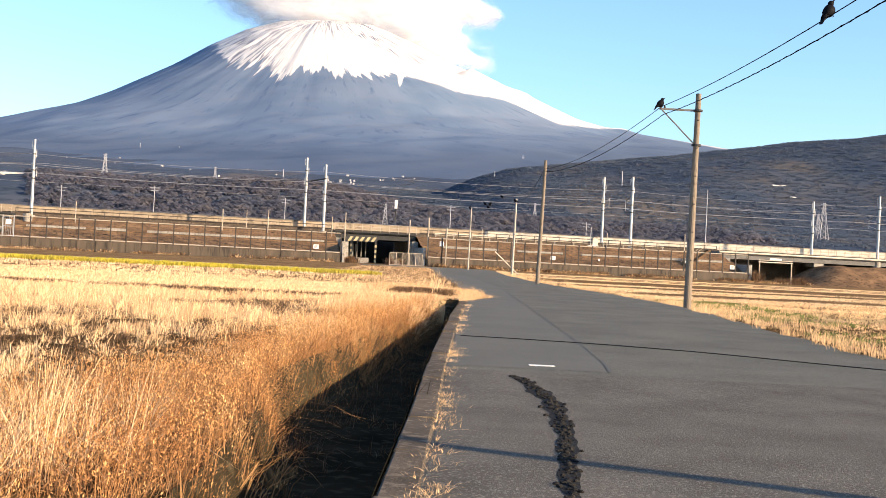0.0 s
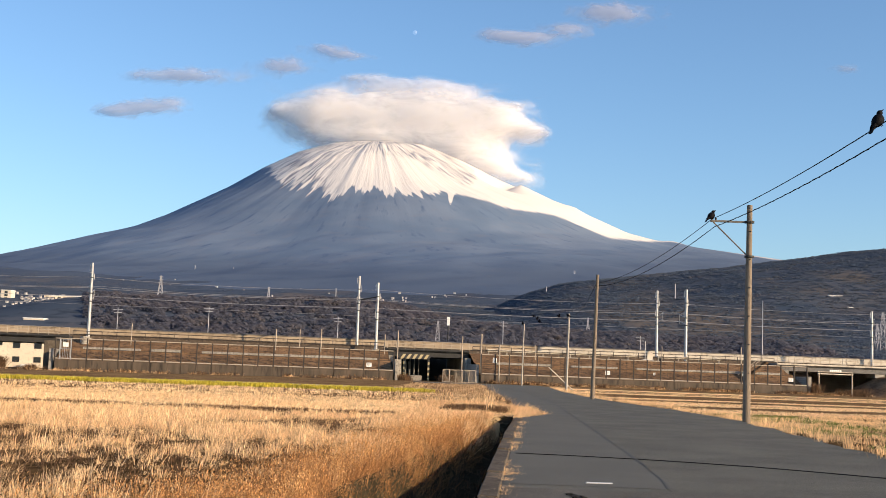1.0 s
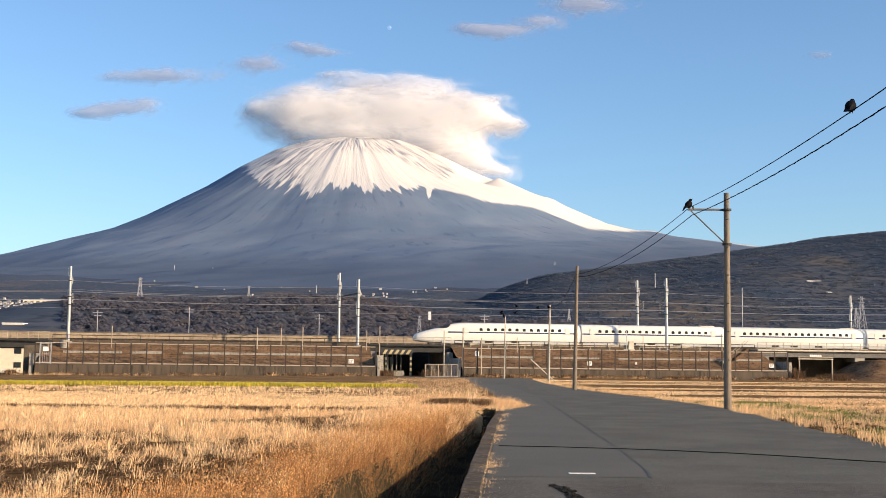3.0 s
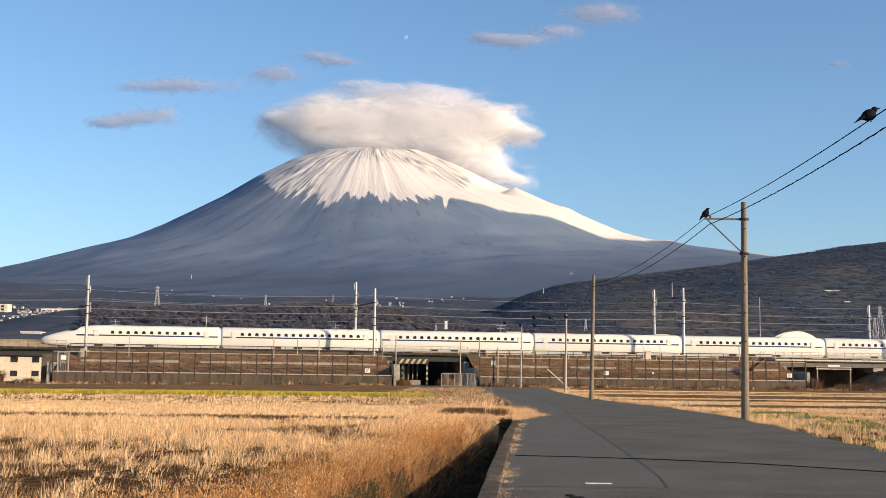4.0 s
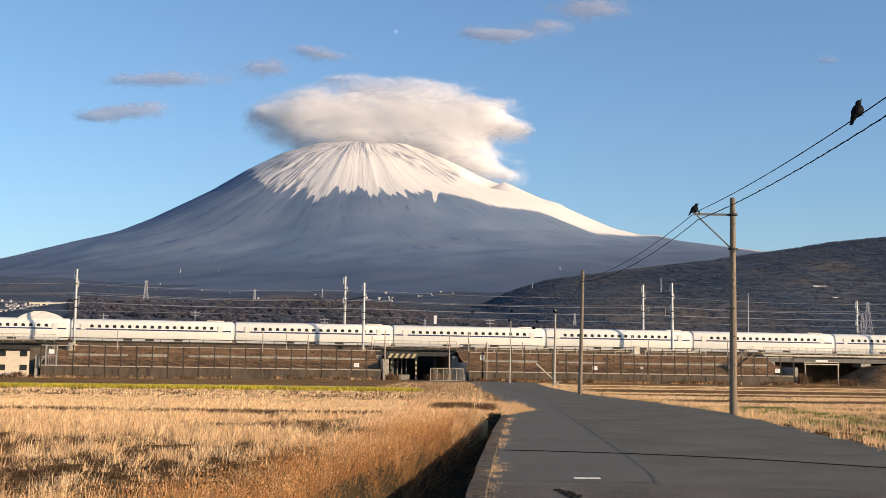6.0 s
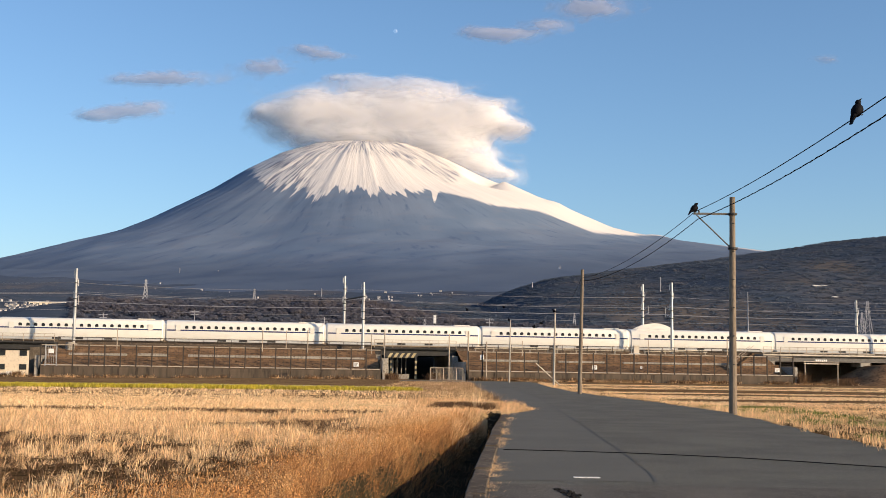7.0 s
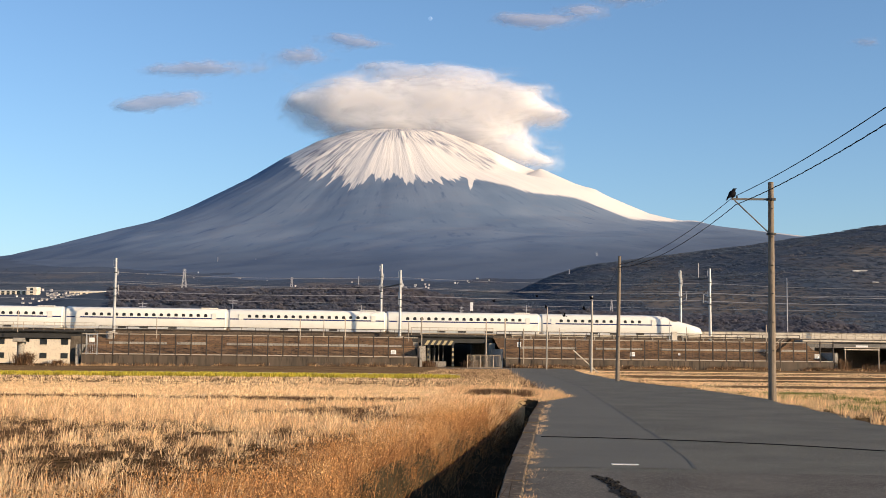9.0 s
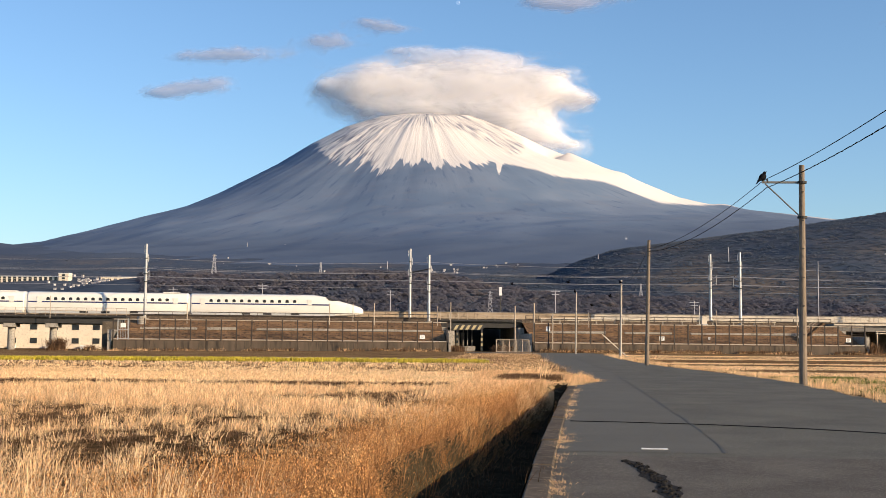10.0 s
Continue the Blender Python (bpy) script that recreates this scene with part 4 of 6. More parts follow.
# far parapet, troughs and small posts
def build_trackside():
    p = rail_thing("far_parapet", "pale stained concrete parapet beyond the tracks", "parapet", kind="structure")
    x = -125.0
    while x < 125:
        part("parapet_panel", box(bmesh.new(), x + 0.02, x + 4.98, 27.3, 27.5, 4.9, 6.85, 0.02), M_PALE if x > 18 else M_PARAPET, p)
        x += 5.0
    part("coping", box(bmesh.new(), -125, 125, 27.2, 27.6, 6.85, 6.98), M_GIRDER, p)
    for a, c in ((8.5, 20.5), (21.6, 34.6), (36.0, 46.5)):
        t = rail_thing("cable_trough", "pale concrete cable trough on short legs", "cable trough", 0, 11.6, 0, group="cable troughs")
        part("trough", box(bmesh.new(), a, c, -0.2, 0.2, 5.35, 5.75, 0.04), M_PALE, t)
        k = int((c - a) / 3)
        for i in range(k + 1):
            xx = a + 0.2 + (c - a - 0.4) * i / k
            part("leg", box(bmesh.new(), xx - 0.08, xx + 0.08, -0.1, 0.1, 4.8, 5.36), M_CONC, t)
    for a, c in ((LEFT_END, UNDER[0]), (UNDER[1], RIGHT_END), (-125.0, LEFT_END), (UNDER[0], UNDER[1]), (RIGHT_END, 125.0)):
        w = rail_thing("trackside_duct", "low dark cable duct wall along the track", "cable duct", kind="structure")
        part("duct_wall", box(bmesh.new(), a + 0.02, c - 0.02, 14.6, 14.9, 4.9, 5.5, 0.02), M_DUCT, w)
        part("duct_lid", box(bmesh.new(), a + 0.02, c - 0.02, 14.5, 15.0, 5.5, 5.56), M_POST, w)
    for x, y, z0, z1, r in ((-45.7, 9.0, 4.0, 7.4, 0.07), (-24.4, 9.0, 4.0, 7.5, 0.08), (-20.8, 11, 4.6, 7.6, 0.06), (-17.6, 9.0, 3.6, 7.7, 0.08), (-6.2, 6.0, 3.0, 7.9, 0.09), (-7.9, 9.0, 3.0, 7.3, 0.07), (2.6, -0.6, 0.3, 7.2, 0.09), (5.7, 1.0, 0.4, 7.7, 0.11), (15.6, 9.0, 4.0, 6.6, 0.07), (8.2, -0.4, 0.4, 6.2, 0.10), (36.6, 11, 4.6, 7.2, 0.06), (49.0, 9, 4.5, 7.6, 0.08), (-66.0, 10, 4.9, 8.2, 0.06)):
        t = rail_thing("trackside_post", "slim weathered post beside the railway", "post", x, y, 0, group="trackside posts")
        part("shaft", rod(bmesh.new(), (0, 0, z0), (0, 0, z1), r, r, 7), M_RAIL, t)
    t = rail_thing("track_signal", "small grey trackside equipment box on a footing", "equipment", 34.3, 11.2, 0)
    part("footing", rod(bmesh.new(), (0, 0, 2.9), (0, 0, 5.0), 0.45, 0.45, 10), M_CONC, t)
    part("cabinet", box(bmesh.new(), -0.1, 0.8, -0.2, 0.3, 5.0, 6.3, 0.03), M_PALE, t)
    part("ladder", rod(bmesh.new(), (-0.4, 0, 5.0), (-0.4, 0, 8.0), 0.06, 0.06, 6), M_STEEL, t)
    part("platform", box(bmesh.new(), -0.9, 0.9, -0.4, 0.4, 4.98, 5.08), M_STEEL, t)
    # stair with handrails up to the track
    s = rail_thing("bank_stair", "concrete stair with pipe handrails up the bank", "stairs", 46.5, 2.5, 0)
    for i in range(14):
        part("step", box(bmesh.new(), i * 0.30, i * 0.30 + 0.34, 0.0, 1.4, 1.8 + i * 0.24, 2.1 + i * 0.24), M_BANK, s)
    for y in (0.0, 1.4):
        part("handrail", rod(bmesh.new(), (0, y, 3.1), (4.2, y, 6.4), 0.04, 0.04, 6), M_RAIL, s)
    for a, c in ((LEFT_END + 0.5, UNDER[0] - 0.5), (UNDER[1] + 0.5, RIGHT_END - 0.5)):
        h = rail_thing("bank_handrail", "dark steel handrail along the bank's top", "railing", group="bank handrails")
        n = round((c - a) / 2.1)
        post = part("post", box(bmesh.new(), -0.035, 0.035, 11.3, 11.38, 4.85, 6.08), M_POST, h)
        post.matrix_basis = pose(a, 0, 0)
        for i in range(1, n + 1):
            share(post, h, pose(a + (c - a) * i / n, 0, 0))
        for z in (5.55, 6.05):
            part("rail", rod(bmesh.new(), (a, 11.34, z), (c, 11.34, z), 0.05, 0.05, 6), M_POST, h)
    t = rail_thing("mast_footing", "round concrete footing in the bank", "footing", -52.4, 9.0, 0)
    part("drum", rod(bmesh.new(), (0, 0, 2.0), (0, 0, 5.25), 0.66, 0.66, 18), M_CONC, t)
    # rails
    for y in (18.1, 19.5, 22.3, 23.7):
        t = rail_thing("rail_track", "steel running rail on ballast", "rail", kind="structure")
        part("rail_bar", box(bmesh.new(), -125, 125, y - 0.04, y + 0.04, 5.25, 5.58), M_DARK, t)


build_trackside()


# ---- roadside poles, wires and crows ----
POLES = ((12.25, 49.5, 8.85, 0.165, 0.05), (10.55, 86.5, 8.85, 0.155, 0.18), (12.9, 128, 8.1, 0.13, 0.1), (10.1, 157, 8.0, 0.10, 0.1), (9.9, 5.4, 8.9, 0.13, 0.0))


def build_pole(x, y, h, r, lean):
    z = float(land(x, y))
    p = tagged(empty("utility_pole", pose(x, y, z)), "weathered concrete utility pole beside the lane", "utility pole", group="roadside poles")
    pole = part("shaft", rod(bmesh.new(), (0, 0, -0.4), (lean - 0.0, 0, h), r, r * 0.68, 14), M_SLIM if 100 < y else M_POLE, p, smooth=False)
    zz = 2.0
    while zz < h - 0.6:
        part("step_bolt", rod(bmesh.new(), (lean * zz / h - 0.02, -r * 0.6, zz), (lean * zz / h + 0.02, -r * 1.25, zz), 0.022, 0.022, 6), M_DARK, p)
        zz += 1.15
    return p


poles = [build_pole(*q) for q in POLES]


def build_arm(p, h, reach, drop):
    part("arm", box(bmesh.new(), -reach, 0.2, -0.04, 0.04, h - 0.04, h + 0.04), M_GIRDER, p)
    part("brace", rod(bmesh.new(), (-reach + 0.12, 0, h - 0.05), (0.0, 0, h - drop), 0.03, 0.03, 6), M_GIRDER, p)
    for z in (h, h - drop):
        part("band", rod(bmesh.new(), (0.05, 0, z - 0.04), (0.05, 0, z + 0.04), 0.2, 0.2, 12), M_DARK, p)
    bm = bmesh.new()
    for x in (-reach + 0.05, -reach + 0.22):
        rod(bm, (x, 0, h - 0.02), (x, 0, h + 0.13), 0.05, 0.035, 8)
    part("insulator", bm, M_DARK, p, "dark porcelain insulators")


build_arm(poles[0], 8.15, 1.55, 1.42)
build_arm(poles[4], 8.35, 1.55, 1.42)
g = tagged(empty("pole_strut", pose(12.9, 128, float(land(12.9, 128)))), "pale slanting strut at a pole's foot", "strut")
part("strut_bar", rod(bmesh.new(), (-1.9, -0.2, 2.4), (0.7, 0.2, 0.1), 0.06, 0.06, 6), M_PALE, g)

A1 = Vector((10.77, 49.5, 8.36))
A0 = Vector((8.75, 5.4, 8.08))
TOP2 = Vector((10.66, 86.5, 8.45))
TOP3 = Vector((12.95, 128, 8.2))


def road_wire(a, b, sag, r, twisted=False):
    w = tagged(empty("power_cable", pose(0, 0, 0)), "twisted black power cable" if twisted else "thin black power cable", "cable", group="roadside cables")
    bm = bmesh.new()
    cable(bm, a, b, sag, r, 24)
    if twisted:
        n = 130
        pts = []
        for i in range(n + 1):
            k = i / n
            p = Vector(a).lerp(Vector(b), k)
            p.z -= 4 * sag * k * (1 - k)
            t = i * 1.9
            pts.append(p + Vector((math.cos(t) * 0.016, 0, math.sin(t) * 0.016)))
        tube(bm, pts, 0.012, 4)
    part("strand", bm, M_WIRE, w)


road_wire(A0, A1, 0.55, 0.014)
road_wire(A0 + Vector((0.2, 0, -0.22)), A1 + Vector((0.1, 0, -0.32)), 0.58, 0.014, True)
road_wire(A1, TOP2, 0.5, 0.014)
road_wire(A1 + Vector((0.1, 0, -0.32)), TOP2 + Vector((0, 0, -0.2)), 0.58, 0.014, True)
road_wire(TOP2, TOP3, 0.8, 0.014)


def crow_mesh(spread):
    """A crow: body, head, beak, tail and wings, folded or spread."""
    c = empty("crow")
    bm = bmesh.new()
    bmesh.ops.create_uvsphere(bm, u_segments=14, v_segments=10, radius=1)
    for v in bm.verts:
        x = v.co.x
        v.co = Vector((x * 0.185, v.co.y * 0.125, v.co.z * 0.135 * (1 + 0.15 * x)))
    part("body", bm, M_CROW, c, smooth=True)
    bm = bmesh.new()
    bmesh.ops.create_uvsphere(bm, u_segments=12, v_segments=8, radius=0.072, matrix=pose(0.175, 0, 0.08) @ Matrix.Diagonal((1.15, 0.9, 0.95, 1)))
    part("head", bm, M_CROW, c, smooth=True)
    part("beak", rod(bmesh.new(), (0.23, 0, 0.085), (0.325, 0, 0.06), 0.028, 0.004, 8), M_CROW, c)
    bm = bmesh.new()
    vs = [bm.verts.new(p) for p in ((-0.14, 0.05, 0.02), (-0.14, -0.05, 0.02), (-0.36, -0.075, -0.05), (-0.38, 0.0, -0.05), (-0.36, 0.075, -0.05), (-0.14, 0.04, -0.02), (-0.14, -0.04, -0.02), (-0.35, -0.06, -0.065), (-0.37, 0.0, -0.065), (-0.35, 0.06, -0.065))]
    for f in ((0, 1, 2, 3, 4), (5, 6, 7, 8, 9), (0, 1, 6, 5), (1, 2, 7, 6), (2, 3, 8, 7), (3, 4, 9, 8), (4, 0, 5, 9)):
        bm.faces.new([vs[i] for i in f])
    part("tail", bm, M_CROW, c)
    for s in (1, -1):
        bm = bmesh.new()
        if spread:
            out = ((0.10, 0.03), (0.13, 0.25), (0.06, 0.48), (-0.06, 0.52), (-0.10, 0.40), (-0.12, 0.22), (-0.12, 0.03))
            rings = [[bm.verts.new((x, s * y, 0.05 + 0.16 * y + dz)) for x, y in out] for dz in (0.008, -0.008)]
        else:
            out = ((0.12, 0.04), (0.10, -0.03), (-0.05, -0.045), (-0.22, -0.05), (-0.33, -0.045), (-0.20, 0.03), (0.0, 0.07))
            rings = [[bm.verts.new((x, s * (0.083 + dy - 0.10 * (x < -0.1)*0.3), z)) for x, z in out] for dy in (0.012, -0.012)]
        bm.faces.new(rings[0])
        bm.faces.new(rings[1])
        for i in range(len(out)):
            j = (i + 1) % len(out)
            bm.faces.new((rings[0][i], rings[0][j], rings[1][j], rings[1][i]))
        part("wing", bm, M_CROW, c)
    if not spread:
        for s in (1, -1):
            part("leg", rod(bmesh.new(), (0.0, s * 0.03, -0.17), (0.0, s * 0.03, -0.05), 0.009, 0.012, 5), M_DARK, c)
    return c


crow = crow_mesh(False)
tagged(crow, "black crow perched on the cable", "crow", group="crows")
CROW_Y = 27.6
k = (CROW_Y - A0.y) / (A1.y - A0.y)
crow_foot = A0.lerp(A1, k)
crow_foot.z -= 4 * 0.55 * k * (1 - k)
CROW_AT = (crow_foot.x, crow_foot.y, crow_foot.z + 0.13)
crow.matrix_basis = pose(*CROW_AT, 0, -52, 10)
crow_two = copy_thing(crow, pose(10.72, 49.5, 8.48, 0, -38, 15))
crow_two["label"] = "black crow perched at the end of the pole's arm"
crow_far = copy_thing(crow, pose(12.9, 127.9, 8.1 + 0.1, 0, -20, 170))
crow_far["label"] = "small black crow on a pole top"
crow_far2 = copy_thing(crow, pose(10.0, 156.9, 8.45, 0, -60, 170))
crow_far2["label"] = "small black crow on a slim pole top"
flier = crow_mesh(True)
tagged(flier, "black crow in flight with spread wings", "crow", group="flying crows")
fliers = [flier] + [copy_thing(flier, pose(0, 150, 9)) for _ in range(3)]


# ---- the train ----
END_CAR, MID_CAR, NOSE = 27.35, 25.0, 9.0
SECTION = ((1.40, 0.22), (1.60, 0.45), (1.68, 1.0), (1.69, 1.6), (1.66, 2.3), (1.58, 2.8), (1.38, 3.2), (1.0, 3.46), (0.5, 3.57), (0.0, 3.60))


def ring_of(top, half, low=0.22):
    pts = [(y * half / 1.69, low + (z - 0.22) * (top - low) / 3.38) for y, z in SECTION]
    return [(-y, z) for y, z in pts] + [(y, z) for y, z in reversed(pts[:-1])]


def loft(bm, stations):
    """Rings along x; closes both ends."""
    rings = []
    for x, top, half, low in stations:
        rings.append([bm.verts.new((x, y, z)) for y, z in ring_of(top, half, low)])
    n = len(rings[0])
    for a, b in zip(rings, rings[1:]):
        for i in range(n):
            j = (i + 1) % n
            bm.faces.new((a[i], a[j], b[j], b[i]))
    bm.faces.new(rings[0])
    bm.faces.new(rings[-1])
    return bm


NOSE_TOP = ((0, 1.15), (0.1, 1.38), (0.3, 1.58), (0.6, 1.74), (1.2, 1.95), (2.4, 2.30), (4.2, 2.78), (5.0, 3.04), (5.8, 3.28), (7.5, 3.54), (9.0, 3.6))
NOSE_HALF = ((0, 0.42), (0.12, 0.72), (0.5, 1.0), (1.4, 1.32), (2.6, 1.5), (3.7, 1.6), (4.9, 1.65), (9.0, 1.69))


def nose_stations():
    out = []
    for i in range(25):
        x = NOSE * (i / 24) ** 1.4
        top, half = np.interp(x, *zip(*NOSE_TOP)), np.interp(x, *zip(*NOSE_HALF))
        out.append((x, float(top), float(half), 0.22 + 0.35 * (1 - x / NOSE) ** 4))
    return out


def build_train():
    t = tagged(empty("bullet_train", TRACK @ pose(200, 18.8, RAIL_Z)), "long white bullet train with a thin blue band", "train")
    window_bm = box(bmesh.new(), -0.26, 0.26, -0.012, 0.012, -0.28, 0.28, 0.0)
    bmesh.ops.bevel(window_bm, geom=[e for e in window_bm.edges if abs(e.verts[0].co.y - e.verts[1].co.y) > 0.01], offset=0.1, segments=3, affect="EDGES")
    window = None
    door = None
    for c in range(16):
        first, last = c == 0, c == 15
        size = END_CAR if first or last else MID_CAR
        x0 = 0.0 if first else END_CAR + MID_CAR * (c - 1)
        bm = bmesh.new()
        body = [(0.22, 3.56, 1.66, 0.22), (0.4, 3.6, 1.69, 0.22), (size - 0.4, 3.6, 1.69, 0.22), (size - 0.22, 3.56, 1.66, 0.22)]
        if first:
            st = nose_stations() + body[2:]
        elif last:
            st = body[:2] + [(size - x, a, h, l) for x, a, h, l in reversed(nose_stations())]
        else:
            st = body
        loft(bm, st)
        car = part("car_body", bm, M_TRAIN, t, smooth=True)
        car.matrix_basis = pose(x0, 0, 0)
        car.data.materials.append(M_TRAIN_GREY)
        lo = NOSE + 1.9 if first else 3.4
        hi = size - NOSE - 1.9 if last else size - 3.4
        # windows and doors on the side towards the road
        n = int((hi - lo) / 1.10)
        for i in range(n + 1):
            x = lo + (hi - lo) * i / n
            if window is None:
                window = part("window", window_bm, M_GLASS, car, "dark rounded window pane")
                window.matrix_basis = pose(x, -1.657, 2.42, 2)
            else:
                share(window, car, pose(x, -1.657, 2.42, 2))
        for x in ([8.5] if first else [lo - 1.3]) + ([size - 8.5] if last else [hi + 1.3]):
            if door is None:
                bmd = box(bmesh.new(), -0.36, 0.36, -0.01, 0.01, -0.95, 0.95)
                door = part("door", bmd, M_TRAIN, car)
                door.matrix_basis = pose(x, -1.684, 1.85, 3)
            else:
                share(door, car, pose(x, -1.684, 1.85, 3))
            share(window, car, pose(x, -1.70, 2.45, 2) @ Matrix.Diagonal((0.45, 1, 0.8, 1)))
        a, b = (5.5 if first else 0.4), (size - 5.5 if last else size - 0.4)
        for z0, z1 in ((1.88, 2.08),):
            part("band", box(bmesh.new(), a, b, -1.697, -1.66, z0, z1), M_BLUE, car, "thin blue painted band")
        sk = (NOSE * 0.5 if first else 0.5), (size - NOSE * 0.5 if last else size - 0.5)
        part("skirt", box(bmesh.new(), sk[0], sk[1], -1.66, 1.66, 0.24, 0.62), M_TRAIN_GREY, car, "grey lower skirt")
        for x in ((4.2, size - 3.7) if first else (3.7, size - 4.2) if last else (3.7, size - 3.7)):
            bm = bmesh.new()
            box(bm, x - 1.7, x + 1.7, -1.25, 1.25, 0.02, 0.5)
            for dx in (-1.25, 1.25):
                for s in (-1, 1):
                    rod(bm, (x + dx, s * 0.72, 0.34), (x + dx, s * 0.85, 0.34), 0.43, 0.43, 16)
            part("bogie", bm, M_DARK, car, "dark bogie with wheels")
        for x in (8.2, 11.5, 15.9):
            part("equipment_grille", box(bmesh.new(), x, x + 1.3, -1.673, -1.5, 0.30, 0.58), M_DARK, car, "dark grille in the skirt")
        if not first and not last:
            part("roof_unit", box(bmesh.new(), size - 4.2, size - 1.6, -0.8, 0.8, 3.55, 3.70, 0.06), M_TRAIN, car)
        if not last:
            bm = bmesh.new()
            loft(bm, [(size - 0.25, 3.42, 1.6, 0.4), (size + 0.25, 3.42, 1.6, 0.4)])
            part("gangway", bm, M_TRAIN, car, "pale gangway cover between cars")
        if c in (4, 11):
            # pantograph behind its smooth roof fairing
            m = (size - 4.5) if c == 4 else 4.5
            bm = bmesh.new()
            for s in (-1, 1):
                vs = []
                for i in range(13):
                    k = i / 12
                    h = 3.5 + 1.15 * math.sin(math.pi * k) ** 0.8
                    vs.append((m - 3.4 + 6.8 * k, h))
                front = [bm.verts.new((x, s * 1.05, z)) for x, z in vs] + [bm.verts.new((m + 3.4, s * 1.2, 3.3)), bm.verts.new((m - 3.4, s * 1.2, 3.3))]
                back = [bm.verts.new((v.co.x, v.co.y - s * 0.12, v.co.z)) for v in front]
                bm.faces.new(front)
                bm.faces.new(back)
                for i in range(len(front)):
                    j = (i + 1) % len(front)
                    bm.faces.new((front[i], front[j], back[j], back[i]))
            part("pantograph_fairing", bm, M_TRAIN, car, "white arched pantograph fairing")
            bm = bmesh.new()
            rod(bm, (m - 0.8, 0, 3.6), (m + 0.9, 0, 4.3), 0.05, 0.05, 6)
            rod(bm, (m + 0.9, 0, 4.3), (m, 0, 5.0), 0.04, 0.04, 6)
            rod(bm, (m, -0.9, 5.02), (m, 0.9, 5.02), 0.04, 0.04, 6)
            part("pantograph", bm, M_DARK, car, "dark pantograph arm")
        if first or last:
            bm = bmesh.new()
            xs, tops, halves = ([s[i] for s in nose_stations()] for i in range(3))
            rows = []
            for x, reach in ((3.9, 1.5), (4.4, 2.8), (5.0, 3.5), (5.5, 3.5), (5.9, 2.6)):
                top, half = float(np.interp(x, xs, tops)), float(np.interp(x, xs, halves))
                ring = ring_of(top, half)
                mid = len(ring) // 2
                row = []
                for j in range(-4, 5):
                    at = mid + max(-reach, min(reach, j))
                    lo, f = int(math.floor(at)), at - math.floor(at)
                    y, z = (ring[lo][i] * (1 - f) + ring[lo + 1][i] * f for i in (0, 1))
                    row.append(bm.verts.new((x if first else size - x, y * 1.05, z + 0.07)))
                rows.append(row)
            for p, q in zip(rows, rows[1:]):
                for j in range(8):
                    try:
                        bm.faces.new((p[j], p[j + 1], q[j + 1], q[j]))
                    except ValueError:
                        pass
            bmesh.ops.remove_doubles(bm, verts=bm.verts[:], dist=0.001)
            part("cab_windscreen", bm, M_BLACK, car, "dark cab windscreen")
    return t


train = build_train()


# ---- the mountain ----
SUMMIT = (-275.0, 4400.0)
R_L = (0, 60, 156, 280, 403, 525, 727, 849, 1134, 1336, 1900, 2600)
H_L = (838, 841, 829, 792, 729, 653, 548, 497, 421, 366, 302, 220)
R_R = (0, 60, 175, 300, 404, 514, 631, 714, 920, 1063, 1310, 1494, 2000, 2600)
H_R = (838, 842, 835, 786, 739, 690, 652, 623, 536, 502, 476, 455, 380, 250)

SNOW_X = (-798, -675, -614, -553, -471, -420, -348, -246, -144, -62, -11, 60, 122, 224, 326, 387, 469, 591, 714, 816, 898, 1000, 1184)
SNOW_Z = (759, 735, 668, 667, 655, 635, 659, 652, 648, 657, 658, 651, 639, 609, 600, 590, 558, 514, 507, 508, 495, 483, 459)


